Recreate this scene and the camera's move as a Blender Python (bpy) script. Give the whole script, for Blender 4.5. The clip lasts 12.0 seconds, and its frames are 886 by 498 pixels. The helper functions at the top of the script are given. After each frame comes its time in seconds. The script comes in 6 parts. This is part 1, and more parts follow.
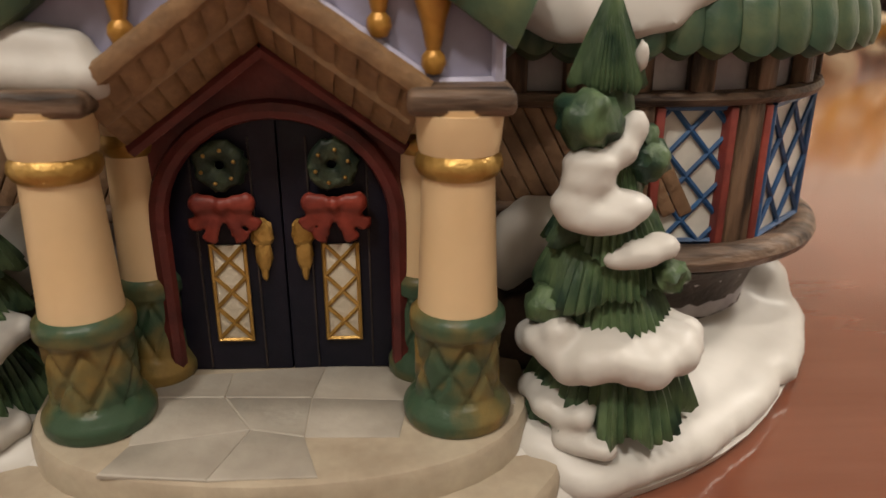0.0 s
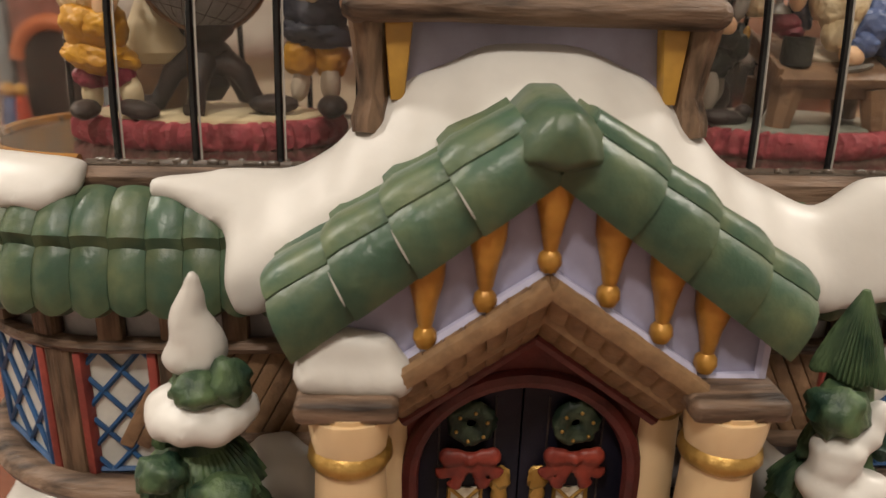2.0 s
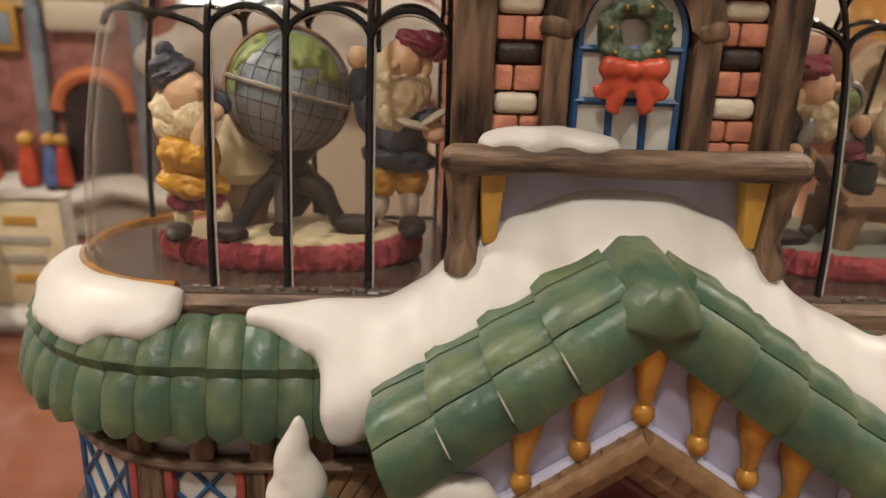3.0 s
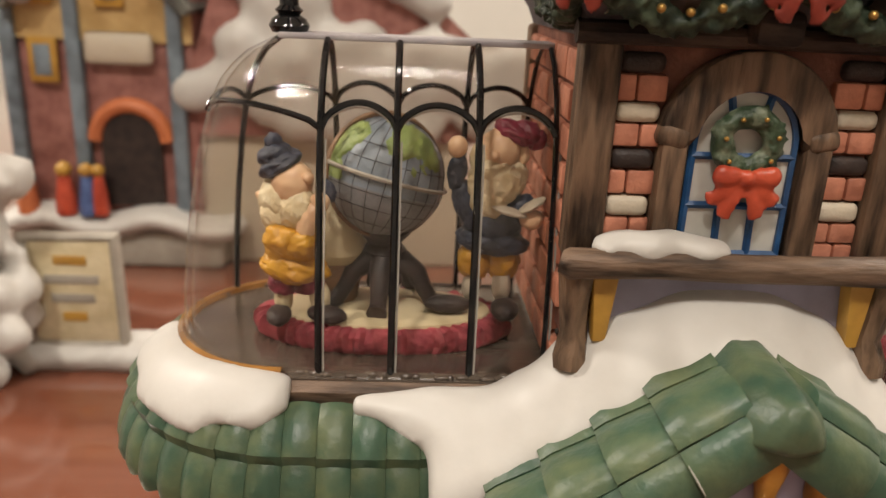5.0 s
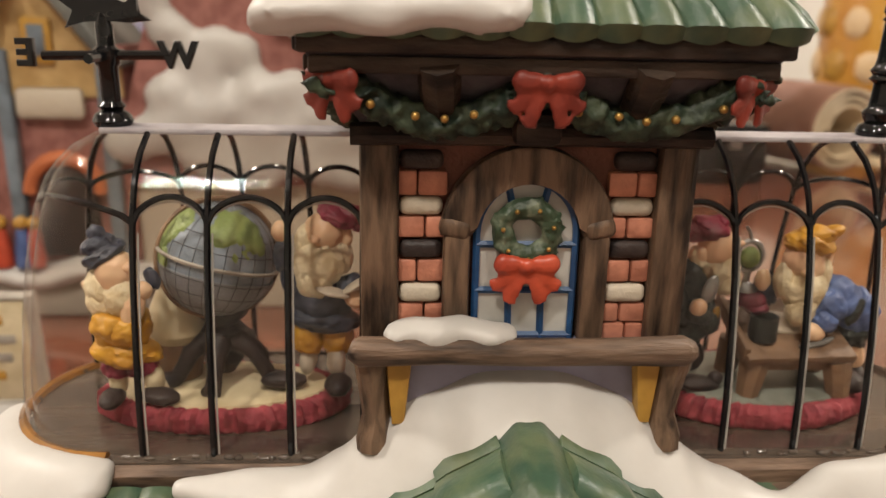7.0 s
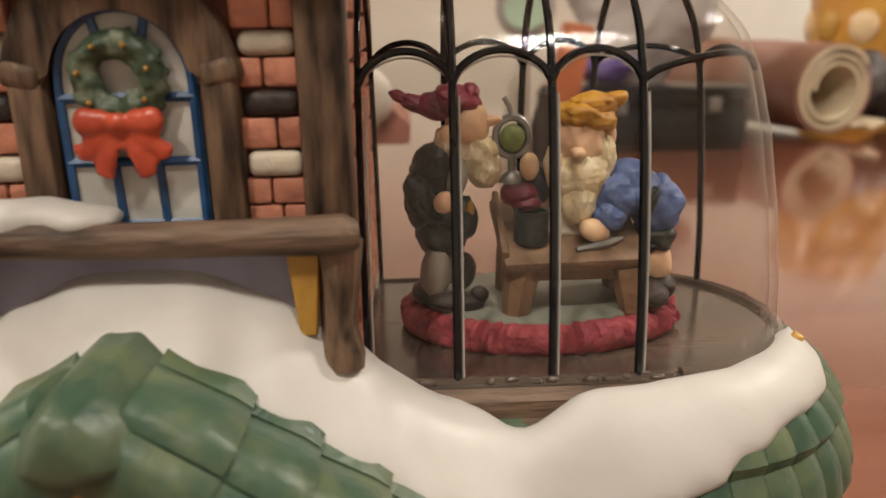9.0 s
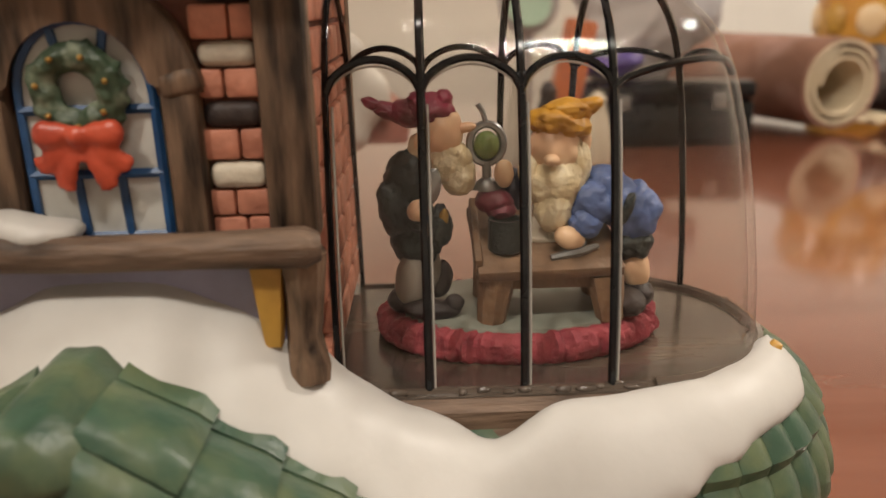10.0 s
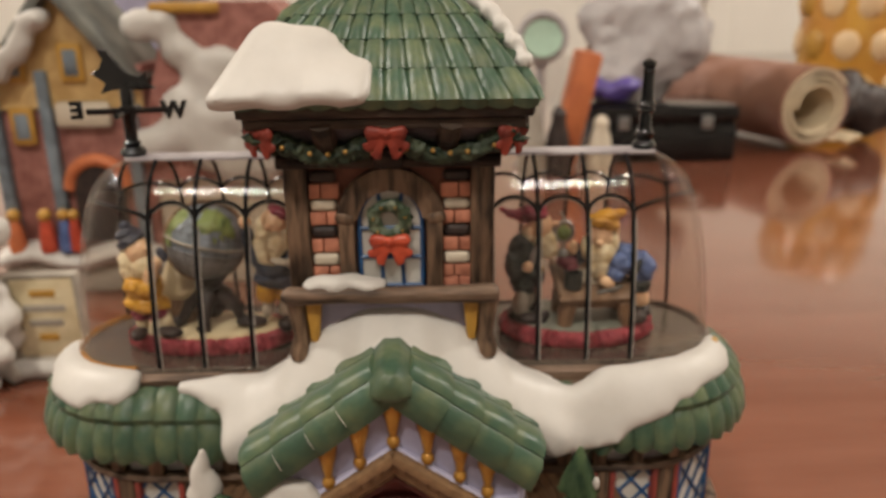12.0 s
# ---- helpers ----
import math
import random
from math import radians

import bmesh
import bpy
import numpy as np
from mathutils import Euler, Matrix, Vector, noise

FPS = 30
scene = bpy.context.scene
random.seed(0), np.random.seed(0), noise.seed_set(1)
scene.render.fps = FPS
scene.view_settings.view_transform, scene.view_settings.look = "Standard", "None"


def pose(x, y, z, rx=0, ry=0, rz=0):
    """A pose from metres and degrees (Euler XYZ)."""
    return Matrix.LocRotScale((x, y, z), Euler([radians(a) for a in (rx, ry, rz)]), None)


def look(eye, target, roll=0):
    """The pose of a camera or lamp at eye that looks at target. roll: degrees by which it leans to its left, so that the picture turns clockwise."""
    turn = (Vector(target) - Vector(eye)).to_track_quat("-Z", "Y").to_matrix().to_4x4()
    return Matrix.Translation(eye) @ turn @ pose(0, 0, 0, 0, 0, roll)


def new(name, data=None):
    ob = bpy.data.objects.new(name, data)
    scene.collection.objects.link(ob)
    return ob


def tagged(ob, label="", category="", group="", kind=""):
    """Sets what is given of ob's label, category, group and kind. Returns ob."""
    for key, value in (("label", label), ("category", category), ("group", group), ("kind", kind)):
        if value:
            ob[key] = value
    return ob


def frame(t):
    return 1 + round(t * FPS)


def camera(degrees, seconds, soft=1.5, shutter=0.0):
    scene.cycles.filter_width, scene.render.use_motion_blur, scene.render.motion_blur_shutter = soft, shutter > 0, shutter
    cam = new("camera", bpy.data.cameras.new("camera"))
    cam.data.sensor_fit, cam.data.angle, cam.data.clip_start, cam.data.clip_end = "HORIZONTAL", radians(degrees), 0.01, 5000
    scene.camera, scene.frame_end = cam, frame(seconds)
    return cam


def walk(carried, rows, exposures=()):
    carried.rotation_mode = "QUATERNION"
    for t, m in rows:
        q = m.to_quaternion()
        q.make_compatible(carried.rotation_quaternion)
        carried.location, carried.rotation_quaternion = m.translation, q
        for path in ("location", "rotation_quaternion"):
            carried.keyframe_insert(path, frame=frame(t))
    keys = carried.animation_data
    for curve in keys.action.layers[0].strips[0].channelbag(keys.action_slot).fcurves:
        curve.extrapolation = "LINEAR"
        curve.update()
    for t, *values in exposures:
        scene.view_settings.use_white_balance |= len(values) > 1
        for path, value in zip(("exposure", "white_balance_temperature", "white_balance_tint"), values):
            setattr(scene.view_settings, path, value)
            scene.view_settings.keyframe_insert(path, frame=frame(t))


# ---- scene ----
cam = camera(59.7, 12.0)
cam.data.dof.use_dof, cam.data.dof.focus_distance, cam.data.dof.aperture_fstop = True, 0.119, 23.0
METRES, EYE, TILT, LEAN, TURN = 0.33, 0.076, -21.0, 0.0, -2.0
SIDE, BACK = 0.0205, -0.126
ROWS = [
    (0.0, 0.0, 0.0, 0.0, 0.0, 0.0, -0.0),
    (0.5, -0.0345, -0.0123, 0.0298, -0.61, -0.37, -0.21),
    (1.0, -0.0581, -0.0184, 0.0496, -1.03, 0.13, -0.45),
    (1.5, -0.0898, -0.0243, 0.0787, -1.39, 0.91, -0.77),
    (2.0, -0.1218, -0.0231, 0.1109, -1.35, 1.15, -1.16),
    (2.5, -0.1378, -0.025, 0.1367, -1.07, 1.66, -1.48),
    (3.0, -0.1619, -0.0385, 0.1661, -0.96, 2.18, -1.74),
    (3.5, -0.1893, -0.0456, 0.1748, -0.67, 2.46, -1.96),
    (5.5, -0.2165, -0.049, 0.2171, -1.13, 2.58, -2.36),
    (6.0, -0.1812, -0.0502, 0.2243, -1.15, 3.08, -2.19),
    (6.5, -0.1506, -0.0575, 0.2328, -1.25, 3.64, -1.71),
    (7.0, -0.1237, -0.0661, 0.241, -1.43, 4.11, -0.76),
    (7.5, -0.0771, -0.0488, 0.2192, -1.72, 4.31, 0.04),
    (9.5, 0.0518, 0.0387, 0.1986, 0.84, 3.61, 1.07),
    (10.0, 0.054, 0.0326, 0.2024, 1.04, 3.45, 1.04),
    (10.5, 0.0353, -0.0305, 0.2275, 1.41, 3.11, 0.97),
    (11.0, -0.0016, -0.1018, 0.2486, 1.06, 3.0, 0.84),
    (11.5, -0.0225, -0.1933, 0.2603, 0.82, 2.84, 0.57),
    (12.0, -0.031, -0.2862, 0.2288, 0.48, 2.44, 0.38),
]
walk(cam, [(t, pose(SIDE, BACK, EYE, TILT, LEAN, TURN) @ pose(METRES * x, METRES * y, METRES * z, 90 + pitch, roll, yaw)) for t, x, y, z, yaw, pitch, roll in ROWS],
     exposures=[(0.0, 0.0), (2.0, 0.04), (3.5, 0.12), (7.5, 0.14), (9.5, 0.04), (11.0, 0.0), (12.0, -0.08)])

# ---- light: a lamp with bulbs on the ceiling, two added fill lamps, white walls all round ----
world = bpy.data.worlds.new("room_air")
scene.world = world
world.use_nodes = True
world.node_tree.nodes["Background"].inputs[0].default_value = (1.0, 0.8, 0.6, 1)
world.node_tree.nodes["Background"].inputs[1].default_value = 0.02
scene.view_settings.exposure = 0.0

LAMP = (1.0, 0.912, 0.805)


def lamp(name, at, target, size, watts, colour):
    data = bpy.data.lights.new(name, "AREA")
    data.shape, data.size, data.energy, data.color = "DISK", size, watts, colour
    ob = new(name, data)
    ob.matrix_world = look(at, target)
    return ob


for lx, ly, lz, w in ((-0.46, -0.88, 1.48, 12.6), (0.34, -0.84, 1.56, 8.0), (-0.05, -0.12, 1.62, 3.2)):
    lamp("ceiling_lamp", (lx, ly, lz), (0.0, 0.0, 0.1), 0.16, w, LAMP)
# two unseen fill lamps, added to brighten the walls and background
for lx, ly in ((-1.7, 0.5), (1.7, 0.6)):
    lamp("ceiling_lamp", (lx, ly, 1.6), (lx, ly, 0.0), 0.3, 38.0, LAMP)

# ---- materials ----
U = 0.01  # the model is written in centimetres


def material(name, colour, rough=0.5, metal=0.0, second=None, scale=60.0, stretch=(1, 1, 1), bump=0.0, bump_scale=None,
             coat=0.0, low=0.35, high=0.65, spread=0.0, detail=6.0, spec=0.5, fine=0.15, rvar=0.25):
    """Painted surface: two colours mixed by noise, finer grain over it, bump, and a slight change from piece to piece."""
    m = bpy.data.materials.new(name)
    m.use_nodes = True
    t, ln = m.node_tree, m.node_tree.links.new
    b = t.nodes["Principled BSDF"]
    b.inputs["Roughness"].default_value = rough
    b.inputs["Metallic"].default_value = metal
    b.inputs["Coat Weight"].default_value = coat
    b.inputs["Coat Roughness"].default_value = 0.12
    b.inputs["Specular IOR Level"].default_value = spec
    co = t.nodes.new("ShaderNodeTexCoord")
    mp = t.nodes.new("ShaderNodeMapping")
    mp.inputs["Scale"].default_value = stretch
    ln(co.outputs["Object"], mp.inputs["Vector"])
    info = t.nodes.new("ShaderNodeObjectInfo")
    add = t.nodes.new("ShaderNodeVectorMath")
    ln(mp.outputs[0], add.inputs[0])
    ln(info.outputs["Random"], add.inputs[1])
    n = t.nodes.new("ShaderNodeTexNoise")
    n.inputs["Scale"].default_value, n.inputs["Detail"].default_value = scale, detail
    ln(add.outputs[0], n.inputs["Vector"])
    ramp = t.nodes.new("ShaderNodeValToRGB")
    ramp.color_ramp.elements[0].position, ramp.color_ramp.elements[1].position = low, high
    ramp.color_ramp.elements[0].color = (*colour, 1)
    ramp.color_ramp.elements[1].color = (*(second or [c * 0.75 for c in colour]), 1)
    ln(n.outputs["Fac"], ramp.inputs[0])
    n2 = t.nodes.new("ShaderNodeTexNoise")
    n2.inputs["Scale"].default_value, n2.inputs["Detail"].default_value = (bump_scale or scale * 6), 5.0
    ln(add.outputs[0], n2.inputs["Vector"])
    hsv = t.nodes.new("ShaderNodeHueSaturation")
    val = t.nodes.new("ShaderNodeMath")
    val.operation = "MULTIPLY_ADD"
    ln(n2.outputs["Fac"], val.inputs[0])
    val.inputs[1].default_value, val.inputs[2].default_value = fine * 2, 1.0 - fine
    val2 = t.nodes.new("ShaderNodeMath")
    val2.operation = "MULTIPLY_ADD"
    ln(info.outputs["Random"], val2.inputs[0])
    val2.inputs[1].default_value = spread
    ln(val.outputs[0], val2.inputs[2])
    ln(val2.outputs[0], hsv.inputs["Value"])
    ln(ramp.outputs[0], hsv.inputs["Color"])
    ln(hsv.outputs[0], b.inputs["Base Color"])
    rr = t.nodes.new("ShaderNodeMath")
    rr.operation = "MULTIPLY_ADD"
    ln(n.outputs["Fac"], rr.inputs[0])
    rr.inputs[1].default_value, rr.inputs[2].default_value = rvar, max(0.02, rough - rvar / 2)
    ln(rr.outputs[0], b.inputs["Roughness"])
    if bump:
        bp = t.nodes.new("ShaderNodeBump")
        bp.inputs["Strength"].default_value, bp.inputs["Distance"].default_value = bump, 0.0006
        ln(n2.outputs["Fac"], bp.inputs["Height"])
        ln(bp.outputs[0], b.inputs["Normal"])
    return m


SNOW = material("snow_glaze", (0.565, 0.547, 0.515), 0.45, second=(0.49, 0.468, 0.432), scale=45, bump=0.12, bump_scale=260, fine=0.04)
GREEN = material("green_glaze", (0.036, 0.072, 0.045), 0.38, second=(0.105, 0.125, 0.06), scale=150, bump=0.4, bump_scale=420, spread=0.3, low=0.4, high=0.78, spec=0.38, fine=0.2)
QUILT = material("green_and_gold_glaze", (0.042, 0.078, 0.045), 0.34, second=(0.23, 0.15, 0.045), scale=85, bump=0.3, bump_scale=500, low=0.45, high=0.66, spec=0.28)
LEAF = material("pine_green", (0.012, 0.03, 0.019), 0.4, second=(0.085, 0.13, 0.06), scale=160, bump=0.6, bump_scale=700, spread=0.3, stretch=(1.5, 1.5, 0.5), spec=0.28)
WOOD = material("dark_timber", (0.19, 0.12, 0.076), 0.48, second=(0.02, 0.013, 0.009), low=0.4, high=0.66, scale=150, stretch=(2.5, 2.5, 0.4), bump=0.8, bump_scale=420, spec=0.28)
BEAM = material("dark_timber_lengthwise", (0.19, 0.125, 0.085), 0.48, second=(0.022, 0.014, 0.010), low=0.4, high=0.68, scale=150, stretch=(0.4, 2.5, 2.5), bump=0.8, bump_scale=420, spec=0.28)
PLANK = material("brown_planks", (0.22, 0.13, 0.07), 0.55, second=(0.13, 0.075, 0.042), scale=140, stretch=(1, 1, 1), bump=0.9, bump_scale=500, spread=0.25)
BARK = material("tan_shingle", (0.25, 0.148, 0.072), 0.55, second=(0.17, 0.098, 0.048), scale=330, bump=0.35, bump_scale=900, spread=0.12, low=0.3, high=0.7, fine=0.3)
CREAM = material("cream_paint", (0.70, 0.52, 0.31), 0.42, second=(0.70, 0.50, 0.28), scale=70, bump=0.15, bump_scale=300, fine=0.05)
GOLD = material("gold_paint", (0.47, 0.29, 0.085), 0.36, 0.65, second=(0.32, 0.18, 0.04), scale=200, bump=0.4, bump_scale=900)
HUNG = material("ochre_gilt", (0.50, 0.26, 0.05), 0.36, 0.35, second=(0.34, 0.16, 0.03), scale=160, bump=0.4, bump_scale=700)
LAVENDER = material("lavender_paint", (0.37, 0.36, 0.50), 0.45, second=(0.27, 0.255, 0.34), scale=80, bump=0.15, bump_scale=400, fine=0.08)
LILAC = material("pale_lilac_trim", (0.52, 0.51, 0.66), 0.42, second=(0.44, 0.43, 0.58), scale=90)
RED = material("brick_red_paint", (0.30, 0.055, 0.04), 0.45, second=(0.16, 0.03, 0.025), scale=140, bump=0.3)
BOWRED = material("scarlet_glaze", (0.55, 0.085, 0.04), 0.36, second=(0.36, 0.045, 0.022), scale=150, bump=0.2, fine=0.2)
NAVY = material("midnight_paint", (0.006, 0.007, 0.014), 0.42, second=(0.014, 0.012, 0.022), scale=90, bump=0.2, spec=0.2)
BRICK = material("brick_clay", (0.52, 0.215, 0.135), 0.5, second=(0.31, 0.115, 0.07), scale=200, bump=0.5, bump_scale=700, spread=0.25)
PALE = material("pale_stone", (0.50, 0.44, 0.34), 0.5, second=(0.50, 0.44, 0.35), scale=160, bump=0.4, spread=0.15)
COAL = material("black_stone", (0.022, 0.018, 0.018), 0.45, second=(0.05, 0.035, 0.03), scale=200, bump=0.4, spec=0.28)
MORTAR = material("dark_mortar", (0.22, 0.09, 0.06), 0.7, second=(0.13, 0.055, 0.04), scale=200, bump=0.5, spec=0.28)
BLUE = material("blue_paint", (0.02, 0.085, 0.22), 0.4, second=(0.012, 0.045, 0.12), scale=200)
STONE = material("grey_paving", (0.36, 0.33, 0.28), 0.55, second=(0.27, 0.24, 0.20), scale=60, bump=0.4, bump_scale=300, spread=0.12)
PAVEDGE = material("tan_stone_edge", (0.42, 0.36, 0.27), 0.5, second=(0.32, 0.26, 0.19), scale=80, bump=0.3)
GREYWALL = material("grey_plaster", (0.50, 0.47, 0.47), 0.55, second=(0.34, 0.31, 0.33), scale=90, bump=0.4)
# dark brown timber paint with the eaves' shade added to its colour
EAVESHADE = material("shaded_brown_timber", (0.062, 0.042, 0.03), 0.5, second=(0.012, 0.009, 0.008), low=0.4, high=0.66, scale=150, stretch=(0.6, 2, 2), bump=0.7, bump_scale=420, spec=0.25)
# grey cove paint, darkened to carry the shadow below the roof edge
COVESHADE = material("shaded_grey_cove", (0.13, 0.12, 0.13), 0.55, second=(0.05, 0.045, 0.05), scale=110, bump=0.5, spec=0.25)
# dark red paint, deepened to include the shade under the hood
GARNET = material("shaded_dark_red_paint", (0.14, 0.028, 0.024), 0.45, second=(0.07, 0.016, 0.015), scale=140, bump=0.3, spec=0.3)
# darker copy of BOWRED with porch and eaves shade put in its colour
BOWSHADE = material("shaded_scarlet_glaze", (0.28, 0.046, 0.028), 0.42, second=(0.13, 0.022, 0.016), scale=150, bump=0.2, fine=0.2, spec=0.3)
WREATH = material("frosted_wreath_green", (0.035, 0.06, 0.03), 0.45, second=(0.19, 0.22, 0.15), scale=380, bump=0.6, bump_scale=900, low=0.45, high=0.66)
# pale stand-in for the bright reflection along the black bars
GLINT = material("painted_glass_glint", (0.42, 0.39, 0.35), 0.22, second=(0.3, 0.28, 0.25), scale=60, coat=0.6)
GARLAND = material("dark_garland_green", (0.012, 0.022, 0.014), 0.45, second=(0.065, 0.085, 0.05), scale=260, bump=0.6, bump_scale=700, low=0.45, high=0.7, spec=0.28)
ROCK = material("umber_rock", (0.10, 0.075, 0.06), 0.6, second=(0.045, 0.035, 0.03), scale=120, bump=0.8, spec=0.28)
MILK = material("milky_pane", (0.66, 0.64, 0.58), 0.3, second=(0.42, 0.41, 0.38), scale=90, fine=0.05)
BLACK = material("black_enamel", (0.006, 0.006, 0.007), 0.09, second=(0.01, 0.01, 0.01), scale=100, coat=0.1, rvar=0.04, spec=0.3)
OCHRE = material("ochre_paint", (0.50, 0.28, 0.05), 0.42, second=(0.38, 0.20, 0.035), scale=120)
DECK = material("brown_deck", (0.105, 0.08, 0.06), 0.18, second=(0.055, 0.042, 0.034), scale=50, stretch=(0.5, 2, 1), bump=0.2, coat=0.6, rvar=0.12)
TABLE = material("polished_mahogany", (0.20, 0.074, 0.044), 0.10, second=(0.16, 0.052, 0.028), scale=9, stretch=(0.5, 5, 1), bump=0.006, bump_scale=90, coat=1.0, fine=0.1, rvar=0.06)
WHITE = material("white_wall", (0.80, 0.77, 0.71), 0.8, second=(0.76, 0.72, 0.66), scale=3, fine=0.02)


def clear_glass(name, tint=0.96, shine=0.9):
    m = bpy.data.materials.new(name)
    m.use_nodes = True
    t, ln = m.node_tree, m.node_tree.links.new
    t.nodes.remove(t.nodes["Principled BSDF"])
    tr, gl, mix, fr, pw, ma = (t.nodes.new("ShaderNode" + k) for k in ("BsdfTransparent", "BsdfGlossy", "MixShader", "LayerWeight", "Math", "Math"))
    tr.inputs[0].default_value = (tint, tint * 0.985, tint * 0.965, 1)
    gl.inputs["Roughness"].default_value = 0.02
    wave, dent = t.nodes.new("ShaderNodeTexNoise"), t.nodes.new("ShaderNodeBump")
    wave.inputs["Scale"].default_value, wave.inputs["Detail"].default_value = 70.0, 1.0
    dent.inputs["Strength"].default_value, dent.inputs["Distance"].default_value = 0.06, 0.002
    ln(wave.outputs["Fac"], dent.inputs["Height"])
    ln(dent.outputs[0], gl.inputs["Normal"])
    pw.operation, ma.operation = "POWER", "MULTIPLY_ADD"
    fr.inputs["Blend"].default_value = 0.5
    ln(fr.outputs["Facing"], pw.inputs[0])
    pw.inputs[1].default_value = 6.5
    ln(pw.outputs[0], ma.inputs[0])
    ma.inputs[1].default_value, ma.inputs[2].default_value = shine, 0.022
    ln(ma.outputs[0], mix.inputs[0])
    ln(tr.outputs[0], mix.inputs[1])
    ln(gl.outputs[0], mix.inputs[2])
    ln(mix.outputs[0], t.nodes["Material Output"].inputs[0])
    return m


GLASS = clear_glass("clear_glass")

# ---- modelling helpers: everything below is in centimetres ----
BASE = {}


def thing(name, at, label="", category="", group="", kind=""):
    ob = new(name)
    ob.empty_display_size = 0.01
    ob.location = Vector(at) * U
    BASE[name if ob.name == name else ob.name] = Vector(at)
    return tagged(ob, label, category, group, kind)


def finish(bm, mats, angle=40.0, at=(0, 0, 0)):
    bmesh.ops.recalc_face_normals(bm, faces=bm.faces)
    bmesh.ops.translate(bm, verts=bm.verts, vec=-Vector(at))
    bmesh.ops.scale(bm, verts=bm.verts, vec=(U, U, U))
    me = bpy.data.meshes.new("mesh")
    for f in bm.faces:
        f.smooth = True
    lim = radians(angle)
    for e in bm.edges:
        if len(e.link_faces) == 2 and e.calc_face_angle(0) > lim:
            e.smooth = False
    bm.to_mesh(me)
    bm.free()
    for m in mats if isinstance(mats, (list, tuple)) else [mats]:
        me.materials.append(m)
    return me


def root_of(ob):
    while ob.parent:
        ob = ob.parent
    return ob


def part(name, bm, mats, parent=None, label="", angle=40.0):
    """Links a bmesh as one mesh object under a thing or a part."""
    at = root_of(parent).location / U if parent else Vector((0, 0, 0))
    ob = new(name, finish(bm, mats, angle, at))
    ob.parent = parent
    if label:
        ob["label"] = label
    return ob


def solo(name, bm, mats, at, label, category, group="", kind="", angle=40.0):
    """A thing that is one mesh, with its origin at its base."""
    ob = new(name, finish(bm, mats, angle, at))
    ob.location = Vector(at) * U
    return tagged(ob, label, category, group, kind)


def melt(ob, voxel, rounds=4):
    """Fuses the overlapping lumps of a mesh into one soft skin."""
    r = ob.modifiers.new("fuse", "REMESH")
    r.mode, r.voxel_size, r.use_smooth_shade = "VOXEL", voxel * U, True
    s = ob.modifiers.new("soften", "SMOOTH")
    s.factor, s.iterations = 0.5, rounds
    return ob


def add_box(bm, c, s, bevel=0.0, rot=None, mat=0, seg=2):
    m = Matrix.Translation(c) @ (rot.to_4x4() if rot else Matrix()) @ Matrix.Diagonal((*s, 1))
    vs = bmesh.ops.create_cube(bm, size=1.0, matrix=m)["verts"]
    fs = {f for v in vs for f in v.link_faces}
    for f in fs:
        f.material_index = mat
    if bevel:
        out = bmesh.ops.bevel(bm, geom=list({e for v in vs for e in v.link_edges}), offset=bevel, segments=seg, affect="EDGES", profile=0.5)
        for f in out["faces"]:
            f.material_index = mat
    return vs


def box(c, s, bevel=0.0, rot=None, seg=2):
    bm = bmesh.new()
    add_box(bm, c, s, bevel, rot, seg=seg)
    return bm


def add_lathe(bm, profile, x, y, n=24, mat=0, wob=0.0):
    rings = []
    for r, z in profile:
        rings.append([bm.verts.new((x + r * (1 + wob * noise.noise((i * 0.9, z * 2, x))) * math.cos(6.28319 * i / n), y + r * (1 + wob * noise.noise((i * 0.9, z * 2, y))) * math.sin(6.28319 * i / n), z)) for i in range(n)])
    for a, b in zip(rings, rings[1:]):
        for i in range(n):
            f = bm.faces.new((a[i], a[(i + 1) % n], b[(i + 1) % n], b[i]))
            f.material_index = mat
    for ring in (rings[0], rings[-1]):
        bm.faces.new(ring).material_index = mat


def lathe(profile, x, y, n=24, wob=0.0):
    bm = bmesh.new()
    add_lathe(bm, profile, x, y, n, 0, wob)
    return bm


def add_sweep(bm, pts, radius, n=8, mat=0, flat=1.0, closed=False):
    """A round rod along points; radius: a number or one for each point."""
    pts = [Vector(p) for p in pts]
    k = len(pts)
    rad = radius if isinstance(radius, (list, tuple)) else [radius] * k
    rings, side = [], None
    for i, p in enumerate(pts):
        if closed:
            d = pts[(i + 1) % k] - pts[i - 1]
        else:
            d = pts[min(i + 1, k - 1)] - pts[max(i - 1, 0)]
        d.normalize()
        if side is None:
            side = d.cross(Vector((0, 0, 1)) if abs(d.z) < 0.9 else Vector((0, 1, 0)))
        side = (side - d * side.dot(d)).normalized()
        up = side.cross(d)
        rings.append([bm.verts.new(p + rad[i] * (side * math.cos(6.28319 * j / n) + up * flat * math.sin(6.28319 * j / n))) for j in range(n)])
    pairs = list(zip(rings, rings[1:])) + ([(rings[-1], rings[0])] if closed else [])
    for a, b in pairs:
        for j in range(n):
            bm.faces.new((a[j], a[(j + 1) % n], b[(j + 1) % n], b[j])).material_index = mat
    if not closed:
        bm.faces.new(rings[0]).material_index = mat
        bm.faces.new(rings[-1]).material_index = mat


def sweep(pts, radius, n=8, flat=1.0, closed=False):
    bm = bmesh.new()
    add_sweep(bm, pts, radius, n, 0, flat, closed)
    return bm


